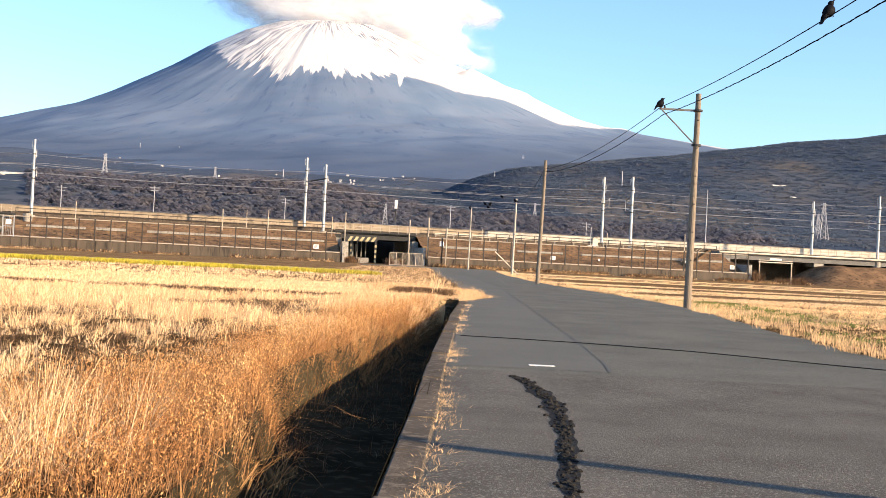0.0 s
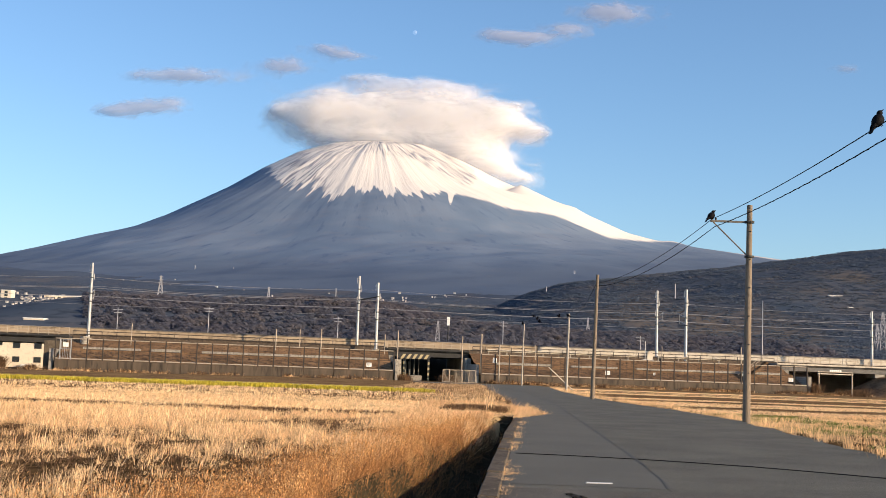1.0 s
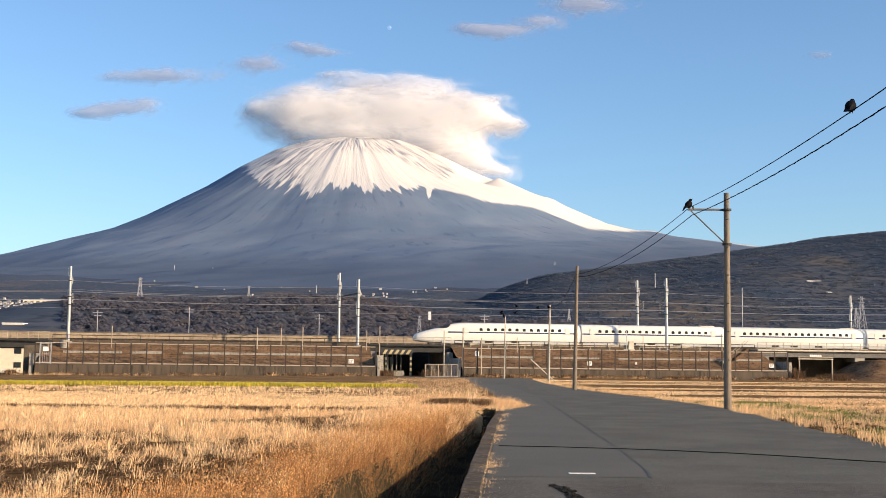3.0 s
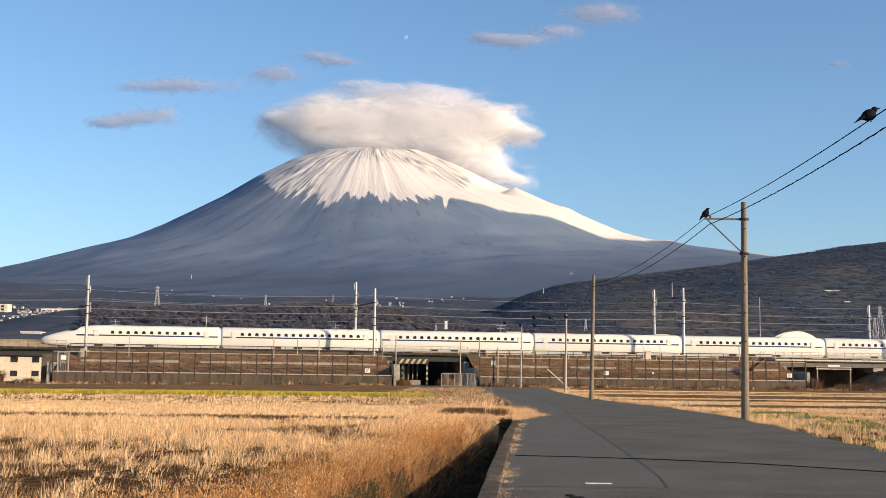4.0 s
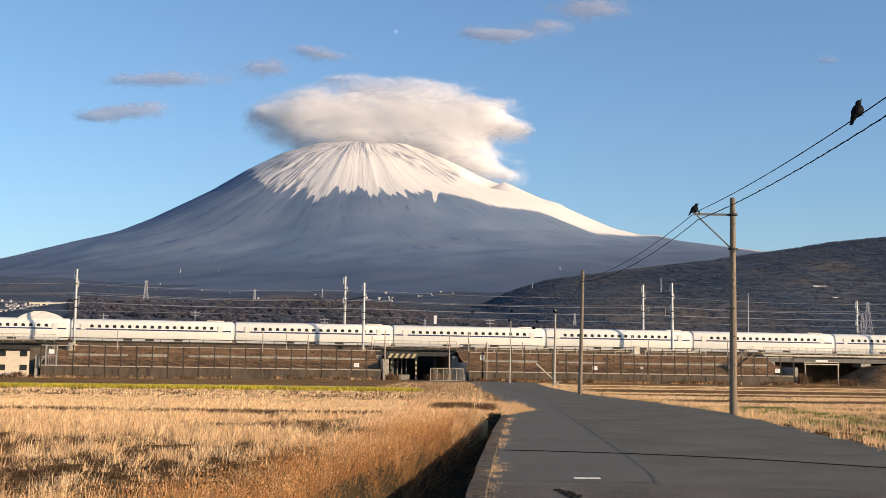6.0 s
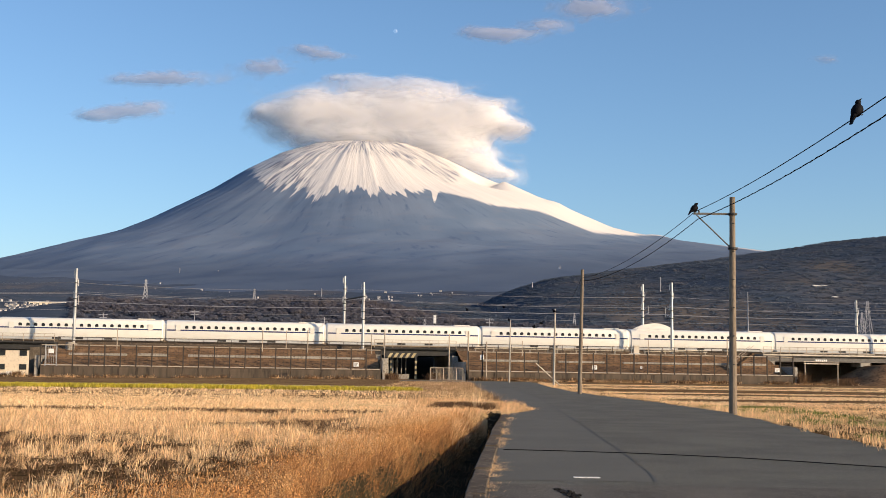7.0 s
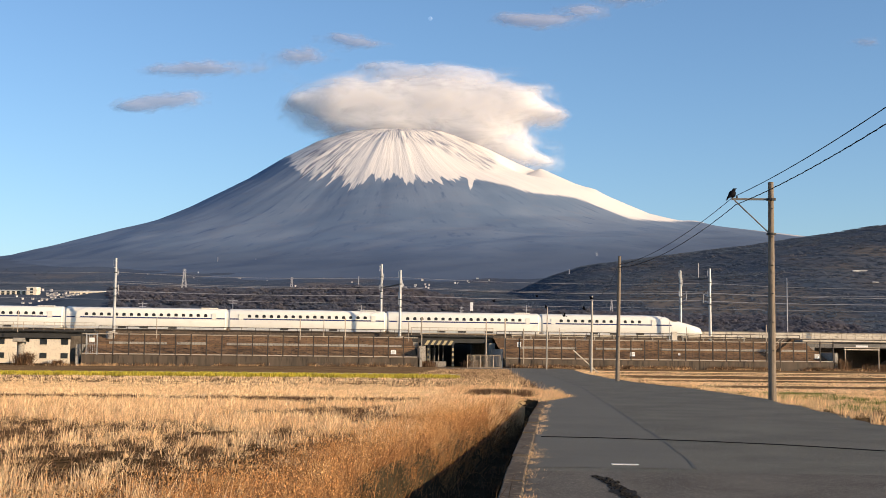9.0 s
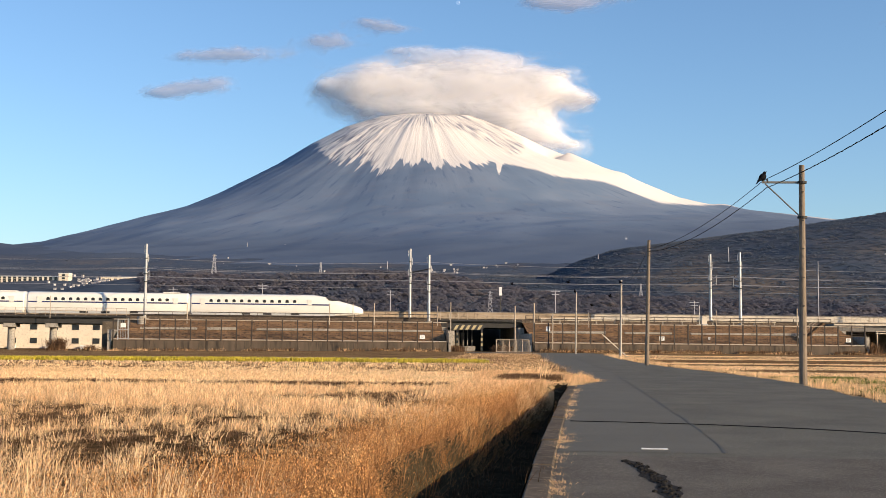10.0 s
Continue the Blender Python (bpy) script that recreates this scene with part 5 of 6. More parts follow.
def mountain_material():
    m = bpy.data.materials.new("hazy_volcano_slope")
    m.use_nodes = True
    nt = m.node_tree
    p = nt.nodes["Principled BSDF"]
    p.inputs["Roughness"].default_value, p.inputs["Specular IOR Level"].default_value = 0.95, 0.05
    N = nt.nodes.new
    tc = N("ShaderNodeTexCoord")
    sep = N("ShaderNodeSeparateXYZ")
    nt.links.new(tc.outputs["Object"], sep.inputs[0])

    def math_node(op, a, b=None):
        n = N("ShaderNodeMath")
        n.operation = op
        for s, v in zip(n.inputs, (a, b)):
            if v is None:
                continue
            if isinstance(v, (int, float)):
                s.default_value = v
            else:
                nt.links.new(v, s)
        return n.outputs[0]

    x, y, _ = sep.outputs
    ang = math_node("ARCTAN2", x, math_node("MULTIPLY", y, -1.0))
    rad = math_node("SQRT", math_node("ADD", math_node("MULTIPLY", x, x), math_node("MULTIPLY", y, y)))

    def ramp(src, lo, hi):
        r = N("ShaderNodeMapRange")
        r.interpolation_type = "SMOOTHSTEP"
        r.inputs["From Min"].default_value, r.inputs["From Max"].default_value = lo, hi
        nt.links.new(src, r.inputs["Value"])
        return r.outputs["Result"]

    def streak(ka, kr, scale, detail):
        c = N("ShaderNodeCombineXYZ")
        nt.links.new(math_node("MULTIPLY", ang, ka), c.inputs[0])
        nt.links.new(math_node("MULTIPLY", rad, kr), c.inputs[1])
        n = N("ShaderNodeTexNoise")
        n.inputs["Scale"].default_value, n.inputs["Detail"].default_value = scale, detail
        nt.links.new(c.outputs[0], n.inputs["Vector"])
        return n.outputs["Fac"]

    def mix(fac, a, b):
        n = N("ShaderNodeMix")
        n.data_type = "RGBA"
        nt.links.new(fac, n.inputs["Factor"])
        for s, v in ((n.inputs[6], a), (n.inputs[7], b)):
            if isinstance(v, tuple):
                s.default_value = (*v, 1)
            else:
                nt.links.new(v, s)
        return n.outputs[2]

    def attr(name):
        n = N("ShaderNodeAttribute")
        n.attribute_name = name
        return n.outputs["Fac"]

    # height over the snow's edge, with tongues down the gullies
    s1 = math_node("MULTIPLY", math_node("SUBTRACT", streak(9, 0.0016, 1.6, 4), 0.5), 125.0)
    s2 = math_node("MULTIPLY", math_node("SUBTRACT", streak(24, 0.004, 1.6, 8), 0.5), 105.0)
    ragged = math_node("MULTIPLY", math_node("ADD", s1, s2), attr("ragged"))
    snow = ramp(math_node("ADD", attr("over_snow_line"), ragged), -5, 5)
    n = N("ShaderNodeTexNoise")
    n.inputs["Scale"].default_value, n.inputs["Detail"].default_value = 0.004, 8
    mp = N("ShaderNodeMapping")
    mp.inputs["Scale"].default_value = (1.2, 1.2, 1.6)
    nt.links.new(tc.outputs["Object"], mp.inputs["Vector"])
    nt.links.new(mp.outputs["Vector"], n.inputs["Vector"])
    # blue distance haze is mixed into the rock and forest colours
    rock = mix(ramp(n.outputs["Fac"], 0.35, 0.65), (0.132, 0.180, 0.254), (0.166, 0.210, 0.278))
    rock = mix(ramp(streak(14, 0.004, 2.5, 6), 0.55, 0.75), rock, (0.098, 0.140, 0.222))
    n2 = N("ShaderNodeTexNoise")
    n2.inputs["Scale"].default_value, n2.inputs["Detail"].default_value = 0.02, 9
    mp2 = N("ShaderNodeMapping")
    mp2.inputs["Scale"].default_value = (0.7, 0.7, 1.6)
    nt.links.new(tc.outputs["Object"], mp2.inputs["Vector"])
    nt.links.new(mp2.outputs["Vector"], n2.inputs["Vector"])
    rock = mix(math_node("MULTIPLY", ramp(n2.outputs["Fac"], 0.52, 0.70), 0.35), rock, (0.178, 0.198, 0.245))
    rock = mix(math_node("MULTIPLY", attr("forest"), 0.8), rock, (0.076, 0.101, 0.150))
    # rock streaks, and grey that stands in for shade on the left snow
    bare = math_node("MULTIPLY", ramp(streak(30, 0.007, 1.8, 5), 0.49, 0.58), attr("rock_and_left_shade"))
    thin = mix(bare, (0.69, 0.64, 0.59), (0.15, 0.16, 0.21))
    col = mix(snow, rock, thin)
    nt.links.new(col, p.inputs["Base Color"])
    bn = N("ShaderNodeBump")
    bn.inputs["Distance"].default_value = 26.0
    nt.links.new(math_node("ADD", math_node("MULTIPLY", snow, 0.08), 0.03), bn.inputs["Strength"])
    nt.links.new(math_node("ADD", streak(30, 0.004, 1.6, 8), streak(9, 0.002, 1.6, 5)), bn.inputs["Height"])
    nt.links.new(bn.outputs["Normal"], p.inputs["Normal"])
    return m


def build_mountain():
    g = np.random.default_rng(41)
    th = np.concatenate([np.linspace(-np.pi, 0, 420, endpoint=False), np.linspace(0, np.pi, 80, endpoint=False)])
    rr = np.concatenate([np.linspace(0, 700, 90), np.linspace(712, 2600, 90)])
    A, R = np.meshgrid(th, rr, indexing="ij")
    c, s = np.cos(A), np.sin(A)
    w = smooth01(0.5 + 1.3 * c)
    H = np.interp(R, R_R, H_R) * w + np.interp(R, R_L, H_L) * (1 - w)
    gully = np.zeros_like(A)
    for f in (7, 11, 17, 23, 31, 43, 59, 83):
        gully += np.sin(f * A + g.uniform(0, 6) + 0.8 * np.sin(R / 160 + g.uniform(0, 6))) / f ** 0.55
    front = smooth01((-s - 0.03) / 0.3)
    H += (gully - 1.2) * 4.0 * front * np.clip(R / 300, 0, 1) * np.interp(R, (0, 300, 900, 1800), (1.0, 1, 0.4, 0.12))
    X, Y = R * c, R * s
    H += front * (6 * (lumps(X, Y, 60, 1) - 0.8) * np.clip((R - 500) / 500, 0, 1) + 12 * (lumps(X, Y, 210, 3) - 1.0) * np.clip((R - 700) / 500, 0, 1))
    # the side crater: a hollow with a small peak on its outer rim
    H -= 64 * np.exp(-((X - 448) / 55) ** 2 - ((Y + 135) / 80) ** 2)
    H = np.maximum(H, 698 - 0.45 * np.hypot(X - 529, (Y + 70) * 0.85))
    H += 9 * np.exp(-((X - 720) / 34) ** 2 - ((Y + 130) / 70) ** 2) + 12 * np.exp(-((X - 1090) / 45) ** 2 - (Y / 120) ** 2)
    rise = H.copy()
    H = H * np.minimum(1.0, (SUMMIT[1] + Y) / SUMMIT[1])
    n, m = A.shape
    v = np.stack([X, Y, H], 2).reshape(-1, 3)
    i = (np.arange(n)[:, None] * m + np.arange(m - 1)[None, :]).ravel()
    j = (((np.arange(n) + 1) % n)[:, None] * m + np.arange(m - 1)[None, :]).ravel()
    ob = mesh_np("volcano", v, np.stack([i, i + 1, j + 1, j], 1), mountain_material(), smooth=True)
    ob.matrix_basis = pose(SUMMIT[0], SUMMIT[1], 0)
    # across: the sideways place of each point, carried on to the summit's distance
    across = (SUMMIT[0] + X) * SUMMIT[1] / (SUMMIT[1] + Y)
    tongue = 40 * np.exp(-((across - 5) / 9) ** 2)
    over = rise - np.interp(across, SNOW_X, SNOW_Z) + tongue
    ragged = np.interp(across, (-675, -430, -267, -62, 40, 1082), (1.25, 1.1, 0.75, 0.6, 0.12, 0.08))
    k = np.clip(((across - -164) * 224 + (rise - 831) * -109) / 62057, 0, 1)
    shoulder = np.hypot(across - (-164 + 224 * k), rise - (831 + -109 * k))
    # summit and shoulder rock; the last term paints shade on the left snow
    rock_and_shade = 0.85 * smooth01((rise - 770) / 50) * smooth01((across + 520) / 120) + 1.0 * smooth01((46 - shoulder) / 26) + 0.95 * smooth01((-330 - across) / 220)
    for name, values in (("forest", smooth01((440 + 0.09 * np.clip(across, 0, 900) - rise) / 110)), ("over_snow_line", over), ("ragged", ragged), ("rock_and_left_shade", np.clip(rock_and_shade, 0, 1))):
        ob.data.attributes.new(name, "FLOAT", "POINT").data.foreach_set("value", values.ravel().astype(np.float32))
    return tagged(ob, "tall snow-capped volcano with blue-grey lower slopes", "mountain", kind="structure")


build_mountain()


# ---- clouds ----
def cloud_material(name, cover, softness, colour):
    m = bpy.data.materials.new(name)
    m.use_nodes = True
    nt = m.node_tree
    N = nt.nodes.new
    out = nt.nodes["Material Output"]
    nt.nodes.remove(nt.nodes["Principled BSDF"])
    at = N("ShaderNodeAttribute")
    at.attribute_name = "cover"
    tc = N("ShaderNodeTexCoord")
    mp = N("ShaderNodeMapping")
    mp.inputs["Scale"].default_value = (0.55, 1, 1.3)
    nt.links.new(tc.outputs["Object"], mp.inputs["Vector"])
    n = N("ShaderNodeTexNoise")
    n.inputs["Scale"].default_value, n.inputs["Detail"].default_value, n.inputs["Roughness"].default_value = 0.012, 6, 0.56
    n.inputs["Distortion"].default_value = 0.6
    nt.links.new(mp.outputs["Vector"], n.inputs["Vector"])
    a = N("ShaderNodeMath")
    a.operation = "MULTIPLY_ADD"
    nt.links.new(n.outputs["Fac"], a.inputs[0])
    a.inputs[1].default_value, a.inputs[2].default_value = 1.7, -0.85
    b = N("ShaderNodeMath")
    nt.links.new(at.outputs["Fac"], b.inputs[0])
    nt.links.new(a.outputs[0], b.inputs[1])
    r = N("ShaderNodeMapRange")
    r.interpolation_type = "SMOOTHSTEP"
    r.inputs["From Min"].default_value, r.inputs["From Max"].default_value = 0.18, 0.18 + softness
    r.inputs["To Max"].default_value = cover
    nt.links.new(b.outputs[0], r.inputs["Value"])
    d = N("ShaderNodeBsdfDiffuse")
    d.inputs["Color"].default_value = (*colour, 1)
    t = N("ShaderNodeBsdfTranslucent")
    t.inputs["Color"].default_value = (*colour, 1)
    mx = N("ShaderNodeMixShader")
    mx.inputs[0].default_value = 0.35
    nt.links.new(d.outputs[0], mx.inputs[1])
    nt.links.new(t.outputs[0], mx.inputs[2])
    tr = N("ShaderNodeBsdfTransparent")
    fin = N("ShaderNodeMixShader")
    nt.links.new(r.outputs["Result"], fin.inputs[0])
    nt.links.new(tr.outputs[0], fin.inputs[1])
    nt.links.new(mx.outputs[0], fin.inputs[2])
    nt.links.new(fin.outputs[0], out.inputs["Surface"])
    return m


M_CLOUD = cloud_material("thick_cloud", 0.62, 1.15, (0.83, 0.805, 0.80))
M_VEIL = cloud_material("veil_cloud", 0.55, 0.9, (0.74, 0.75, 0.82))
# mauve-grey colour stands in for the shade on the small clouds
M_WISP = cloud_material("shaded_thin_cloud", 0.66, 0.9, (0.46, 0.47, 0.57))


def build_cloud(blobs, depth, bulge, material, label, step=6.0, seed=0.0):
    """A billowing body: a relief that swells towards the viewer, dissolving at its edge. blobs: x, z, half width, half height, weight."""
    b = np.array(blobs, float)
    x0, x1 = (b[:, 0] - b[:, 2] * 1.9).min(), (b[:, 0] + b[:, 2] * 1.9).max()
    z0, z1 = (b[:, 1] - b[:, 3] * 1.9).min(), (b[:, 1] + b[:, 3] * 1.9).max()
    xs, zs = np.arange(x0, x1 + step, step), np.arange(z0, z1 + step, step)
    X, Z = np.meshgrid(xs, zs, indexing="ij")
    dens = np.zeros_like(X)
    for x, z, w, h, k in b:
        q = ((X - x) / w) ** 2 + ((Z - z) / h) ** 2
        dens = dens + k * np.exp(-q * 1.1)
    dens = 1.5 * (1 - np.exp(-dens / 1.1))
    billow = 0.07 * lumps(X, Z * 1.6, 70, seed) + 0.02 * lumps(X, Z, 30, seed)
    Y = -bulge * (dens + billow * dens)
    cx, cz = (x0 + x1) / 2, (z0 + z1) / 2
    n, m = X.shape
    i = (np.arange(n - 1)[:, None] * m + np.arange(m - 1)[None, :]).ravel()
    ob = mesh_np("cloud", np.stack([X - cx, Y, Z - cz], 2).reshape(-1, 3), np.stack([i, i + m, i + m + 1, i + 1], 1), material, smooth=True)
    at = ob.data.attributes.new("cover", "FLOAT", "POINT")
    edge = smooth01((X - x0) / (x1 - x0) * 12) * smooth01((x1 - X) / (x1 - x0) * 12) * smooth01((Z - z0) / (z1 - z0) * 8) * smooth01((z1 - Z) / (z1 - z0) * 8)
    at.data.foreach_set("value", (dens * edge - 0.6 * (1 - edge)).ravel().astype(np.float32))
    ob.matrix_basis = pose(cx, depth, cz)
    return tagged(ob, label, "cloud", kind="structure")


def px(x, y, w, h, d, k=1.0):
    """A patch of sky by its bearing and height, in parts of 2154 to the distance d."""
    s = d / 2154.0
    return ((x - 784) * s, (673.1 + (x - 784) * 0.0102 - y) * s * 1.004 + 1.65, w * s, h * s, k)


D1 = 4440
CAP = [px(518, 226, 62, 36, D1, 0.9), px(573, 214, 76, 40, D1, 1), px(653, 220, 100, 40, D1, 1), px(743, 218, 95, 46, D1, 1), px(813, 238, 76, 48, D1, 1), px(875, 226, 46, 24, D1, 0.8), px(928, 240, 34, 11, D1, 0.7), px(959, 240, 15, 6, D1, 0.5), px(901, 190, 24, 8, D1, 0.5), px(861, 204, 40, 20, D1, 0.7), px(613, 262, 84, 18, D1, 0.7), px(713, 262, 90, 22, D1, 0.8), px(813, 286, 60, 30, D1, 0.9), px(871, 312, 42, 24, D1, 0.75), px(918, 325, 28, 14, D1, 0.5), px(463, 213, 30, 12, D1, 0.5)]
VEIL = [px(703, 140, 86, 14, D1, 0.7), px(758, 166, 62, 16, D1, 0.75), px(638, 150, 46, 10, D1, 0.45), px(618, 128, 42, 8, D1, 0.35)]
for k in range(4):
    layer = [(x + 12 * math.sin(k * 2.1 + i), z + 6 * math.cos(k * 1.7 + i * 2), w * (1 + 0.04 * k), h * (1 + 0.05 * k), q) for i, (x, z, w, h, q) in enumerate(CAP)]
    build_cloud(layer, D1 + 45 * k, 72 + 10 * k, M_CLOUD, "soft grey-white cap cloud lying on the summit", seed=1.0 + k)
for k in range(2):
    layer = [(x + 10 * math.sin(k * 2.1 + i), z, w * 1.1, h * 1.25, q * 1.7) for i, (x, z, w, h, q) in enumerate(VEIL)]
    build_cloud(layer, D1 + 190 + 30 * k, 40, M_VEIL, "thin pale veil of cloud over the cap", seed=6.0 + k)
D2 = 4600
for blobs in ([px(545, 96, 36, 8, D2, 0.6), px(590, 108, 40, 9, D2, 0.6)], [px(303, 152, 75, 11, D2, 0.85), px(218, 156, 40, 7, D2, 0.5)], [px(173, 222, 32, 8, D2, 0.8), px(225, 213, 46, 11, D2, 0.9), px(275, 205, 28, 11, D2, 0.6)], [px(478, 130, 48, 13, D2, 0.75)], [px(855, 64, 34, 9, D2, 0.8), px(915, 69, 44, 10, D2, 0.9), px(978, 51, 36, 11, D2, 0.7)], [px(1063, 17, 60, 15, D2, 0.95)], [px(1491, 108, 32, 7, D2, 0.4)]):
    build_cloud([(x, z, w * 1.1, h * 1.3, k * 1.3) for x, z, w, h, k in blobs], D2, 25, M_WISP, "thin mauve drifting cloud", step=5.0, seed=blobs[0][0])

for q in (px(984, 498, 7, 8, 2600, 1.0), px(1010, 490, 4, 7, 2600, 0.7)):
    build_cloud([q], 2600, 6, M_CLOUD, "small white puff of smoke over the woods", step=1.2, seed=3.0)

bm = bmesh.new()
mx_, mz_, *_ = px(711, 62, 1, 1, 4700)
bmesh.ops.create_uvsphere(bm, u_segments=24, v_segments=16, radius=8.5)
M_MOON = bpy.data.materials.new("moonlight")
M_MOON.use_nodes = True
M_MOON.node_tree.nodes["Principled BSDF"].inputs["Base Color"].default_value = (0.02, 0.02, 0.02, 1)
M_MOON.node_tree.nodes["Principled BSDF"].inputs["Emission Color"].default_value = (0.20, 0.345, 0.57, 1)
M_MOON.node_tree.nodes["Principled BSDF"].inputs["Emission Strength"].default_value = 1.0
moon = part("moon", bm, M_MOON, None, smooth=True)
moon.matrix_basis = pose(mx_, 4700, mz_)
tagged(moon, "pale daytime moon in the blue sky", "moon", kind="structure")


# ---- distant woods, town and pylons ----
def build_woods():
    """Rounded leafless crowns, each of many small twig clumps over a dome."""
    g = np.random.default_rng(51)
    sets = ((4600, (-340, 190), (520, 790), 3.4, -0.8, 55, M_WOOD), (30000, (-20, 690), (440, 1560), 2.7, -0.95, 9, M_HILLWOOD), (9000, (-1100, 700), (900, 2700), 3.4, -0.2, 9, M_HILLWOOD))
    for n, xr, yr, size, thin, per, material in sets:
        x, y = g.uniform(*xr, n), g.uniform(*yr, n)
        ok = (np.abs(x) < 0.48 * y + 40) & (lumps(x, y, 55, 9) + 0.4 * lumps(x, y, 20, 3) > thin) & ((x > -0.295 * y) | (y > 1000))
        x, y = x[ok], y[ok]
        m = len(x) * per
        big = np.repeat(size * g.uniform(0.6, 1.35, len(x)), per)
        tall = np.repeat(g.uniform(0.45, 0.85, len(x)), per)
        tall = tall * (0.22 if material == M_HILLWOOD else 1.0)
        az, el = g.uniform(0, 2 * np.pi, m), np.arcsin(g.uniform(0.0, 1.0, m))
        d = np.stack([np.cos(az) * np.cos(el), np.sin(az) * np.cos(el), np.sin(el)], 1)
        r = big * g.uniform(0.75, 1.06, m)
        c = np.stack([np.repeat(x, per), np.repeat(y, per), np.repeat(land(x, y), per) + 0.15 * big], 1) + d * r[:, None] * np.stack([np.ones(m), np.ones(m), tall], 1)
        # facets share one tilt, which flattens contrast as haze would
        nrm = d * (0.2 if material == M_HILLWOOD else 0.4) + np.array((0.1, -0.25, 0.6)) + g.normal(0, 0.18, (m, 3))
        nrm /= np.linalg.norm(nrm, axis=1)[:, None]
        u = np.cross(nrm, np.array((0.3, 0.2, 1.0)))
        u /= np.linalg.norm(u, axis=1)[:, None]
        w = np.cross(nrm, u)
        s = (big * g.uniform(0.16, 0.30, m) * min(1.3, (60 / per) ** 0.5))[:, None]
        ring = [c + s * (math.cos(q) * u * g.uniform(0.7, 1.2, (m, 1)) + math.sin(q) * w * g.uniform(0.7, 1.2, (m, 1))) - nrm * s * 0.12 for q in (0.0, 2.1, 4.2)]
        v = np.stack(ring, 1).reshape(-1, 3)
        f = np.arange(m * 3).reshape(-1, 3)
        tagged(mesh_np("woods", v, f, material), "bare winter woods on the foothills, tinted with haze", "woods", kind="stuff")


build_woods()


def build_house(w, d, h, flat):
    t = tagged(empty("distant_house"), "small pale building far off in the valley", "house", group="distant houses")
    part("wall", box(bmesh.new(), -w / 2, w / 2, -d / 2, d / 2, -2, h), M_HOUSE, t)
    bm = bmesh.new()
    if flat:
        box(bm, -w / 2 - 0.2, w / 2 + 0.2, -d / 2 - 0.2, d / 2 + 0.2, h, h + 0.5)
    else:
        a = [bm.verts.new(p) for p in ((-w / 2 - 0.5, -d / 2 - 0.6, h), (w / 2 + 0.5, -d / 2 - 0.6, h), (w / 2 + 0.5, d / 2 + 0.6, h), (-w / 2 - 0.5, d / 2 + 0.6, h), (-w / 2 - 0.5, 0, h + d * 0.3), (w / 2 + 0.5, 0, h + d * 0.3))]
        for f in ((0, 1, 5, 4), (2, 3, 4, 5), (0, 4, 3), (1, 2, 5), (0, 3, 2, 1)):
            bm.faces.new([a[i] for i in f])
    part("roof", bm, M_ROOF, t)
    return t


def build_town():
    r = random.Random(9)
    kinds = [build_house(2.4, 2.2, 0.5, False), build_house(3.2, 3, 1.6, False), build_house(6, 4, 1.9, True), build_house(15, 5, 1.5, True)]
    spots = []
    for cx, spread, dist, dspread, n in ((640, 26, 1450, 60, 14), (690, 30, 1700, 60, 12), (80, 40, 850, 20, 20), (75, 48, 838, 22, 46), (15, 40, 810, 20, 12), (430, 70, 1500, 160, 8), (520, 60, 1700, 160, 7), (730, 50, 1900, 200, 7), (800, 30, 2150, 120, 7), (400, 300, 2300, 400, 9), (60, 60, 1150, 40, 4)):
        for _ in range(n):
            d = dist + r.uniform(-dspread, dspread)
            spots.append(((cx + r.uniform(-spread, spread) - 784) / 2154 * d, d))
    for i, (x, y) in enumerate(spots):
        k = kinds[r.choice((1, 1, 1, 1, 1, 2) if y > 1000 else (0, 0, 0, 0))]
        m = pose(x, y, float(land(x, y)) + (1.2 if y > 1000 else 0.6 if x < -230 else 3.4), 0, 0, r.uniform(-35, 35))
        if i < 4:
            kinds[i].matrix_basis = m
        else:
            copy_thing(k, m @ Matrix.Diagonal((0.62, 0.62, 0.62, 1)))


build_town()


def build_pylon(x, d, top_px):
    px_x = (x - 784) / 2154 * d
    z = float(land(px_x, d))
    top = (673.1 + (x - 784) * 0.0102 - top_px) / 2154 * d + 1.65
    h = max(10.0, top - z)
    t = tagged(empty("lattice_pylon", pose(px_x, d, z)), "slim steel lattice pylon far off", "pylon", group="distant pylons")
    bm = bmesh.new()
    w = h * 0.10
    r = 0.00021 * d
    lv = [i / 7 for i in range(8)]
    half = lambda k: w * (1 - k) ** 1.3 + 0.02 * h
    for sx, sy in ((1, 1), (1, -1), (-1, 1), (-1, -1)):
        for a, b in zip(lv, lv[1:]):
            rod(bm, (sx * half(a), sy * half(a), a * h), (sx * half(b), sy * half(b), b * h), r, r, 4)
    for a, b in zip(lv, lv[1:]):
        rod(bm, (-half(a), -half(a), a * h), (half(b), -half(b), b * h), r * 0.7, r * 0.7, 4)
        rod(bm, (half(a), -half(a), a * h), (-half(b), -half(b), b * h), r * 0.7, r * 0.7, 4)
    part("lattice", bm, M_PYLON, t)
    for k in (0.72, 0.84, 0.95):
        part("arm", rod(bmesh.new(), (-h * 0.09, 0, k * h), (h * 0.09, 0, k * h), r, r, 4), M_PYLON, t)


for q in ((278, 1100, 513), (470, 800, 538), (1037, 900, 568), (1558, 700, 545), (1548, 760, 565), (772, 560, 580)):
    build_pylon(*q)


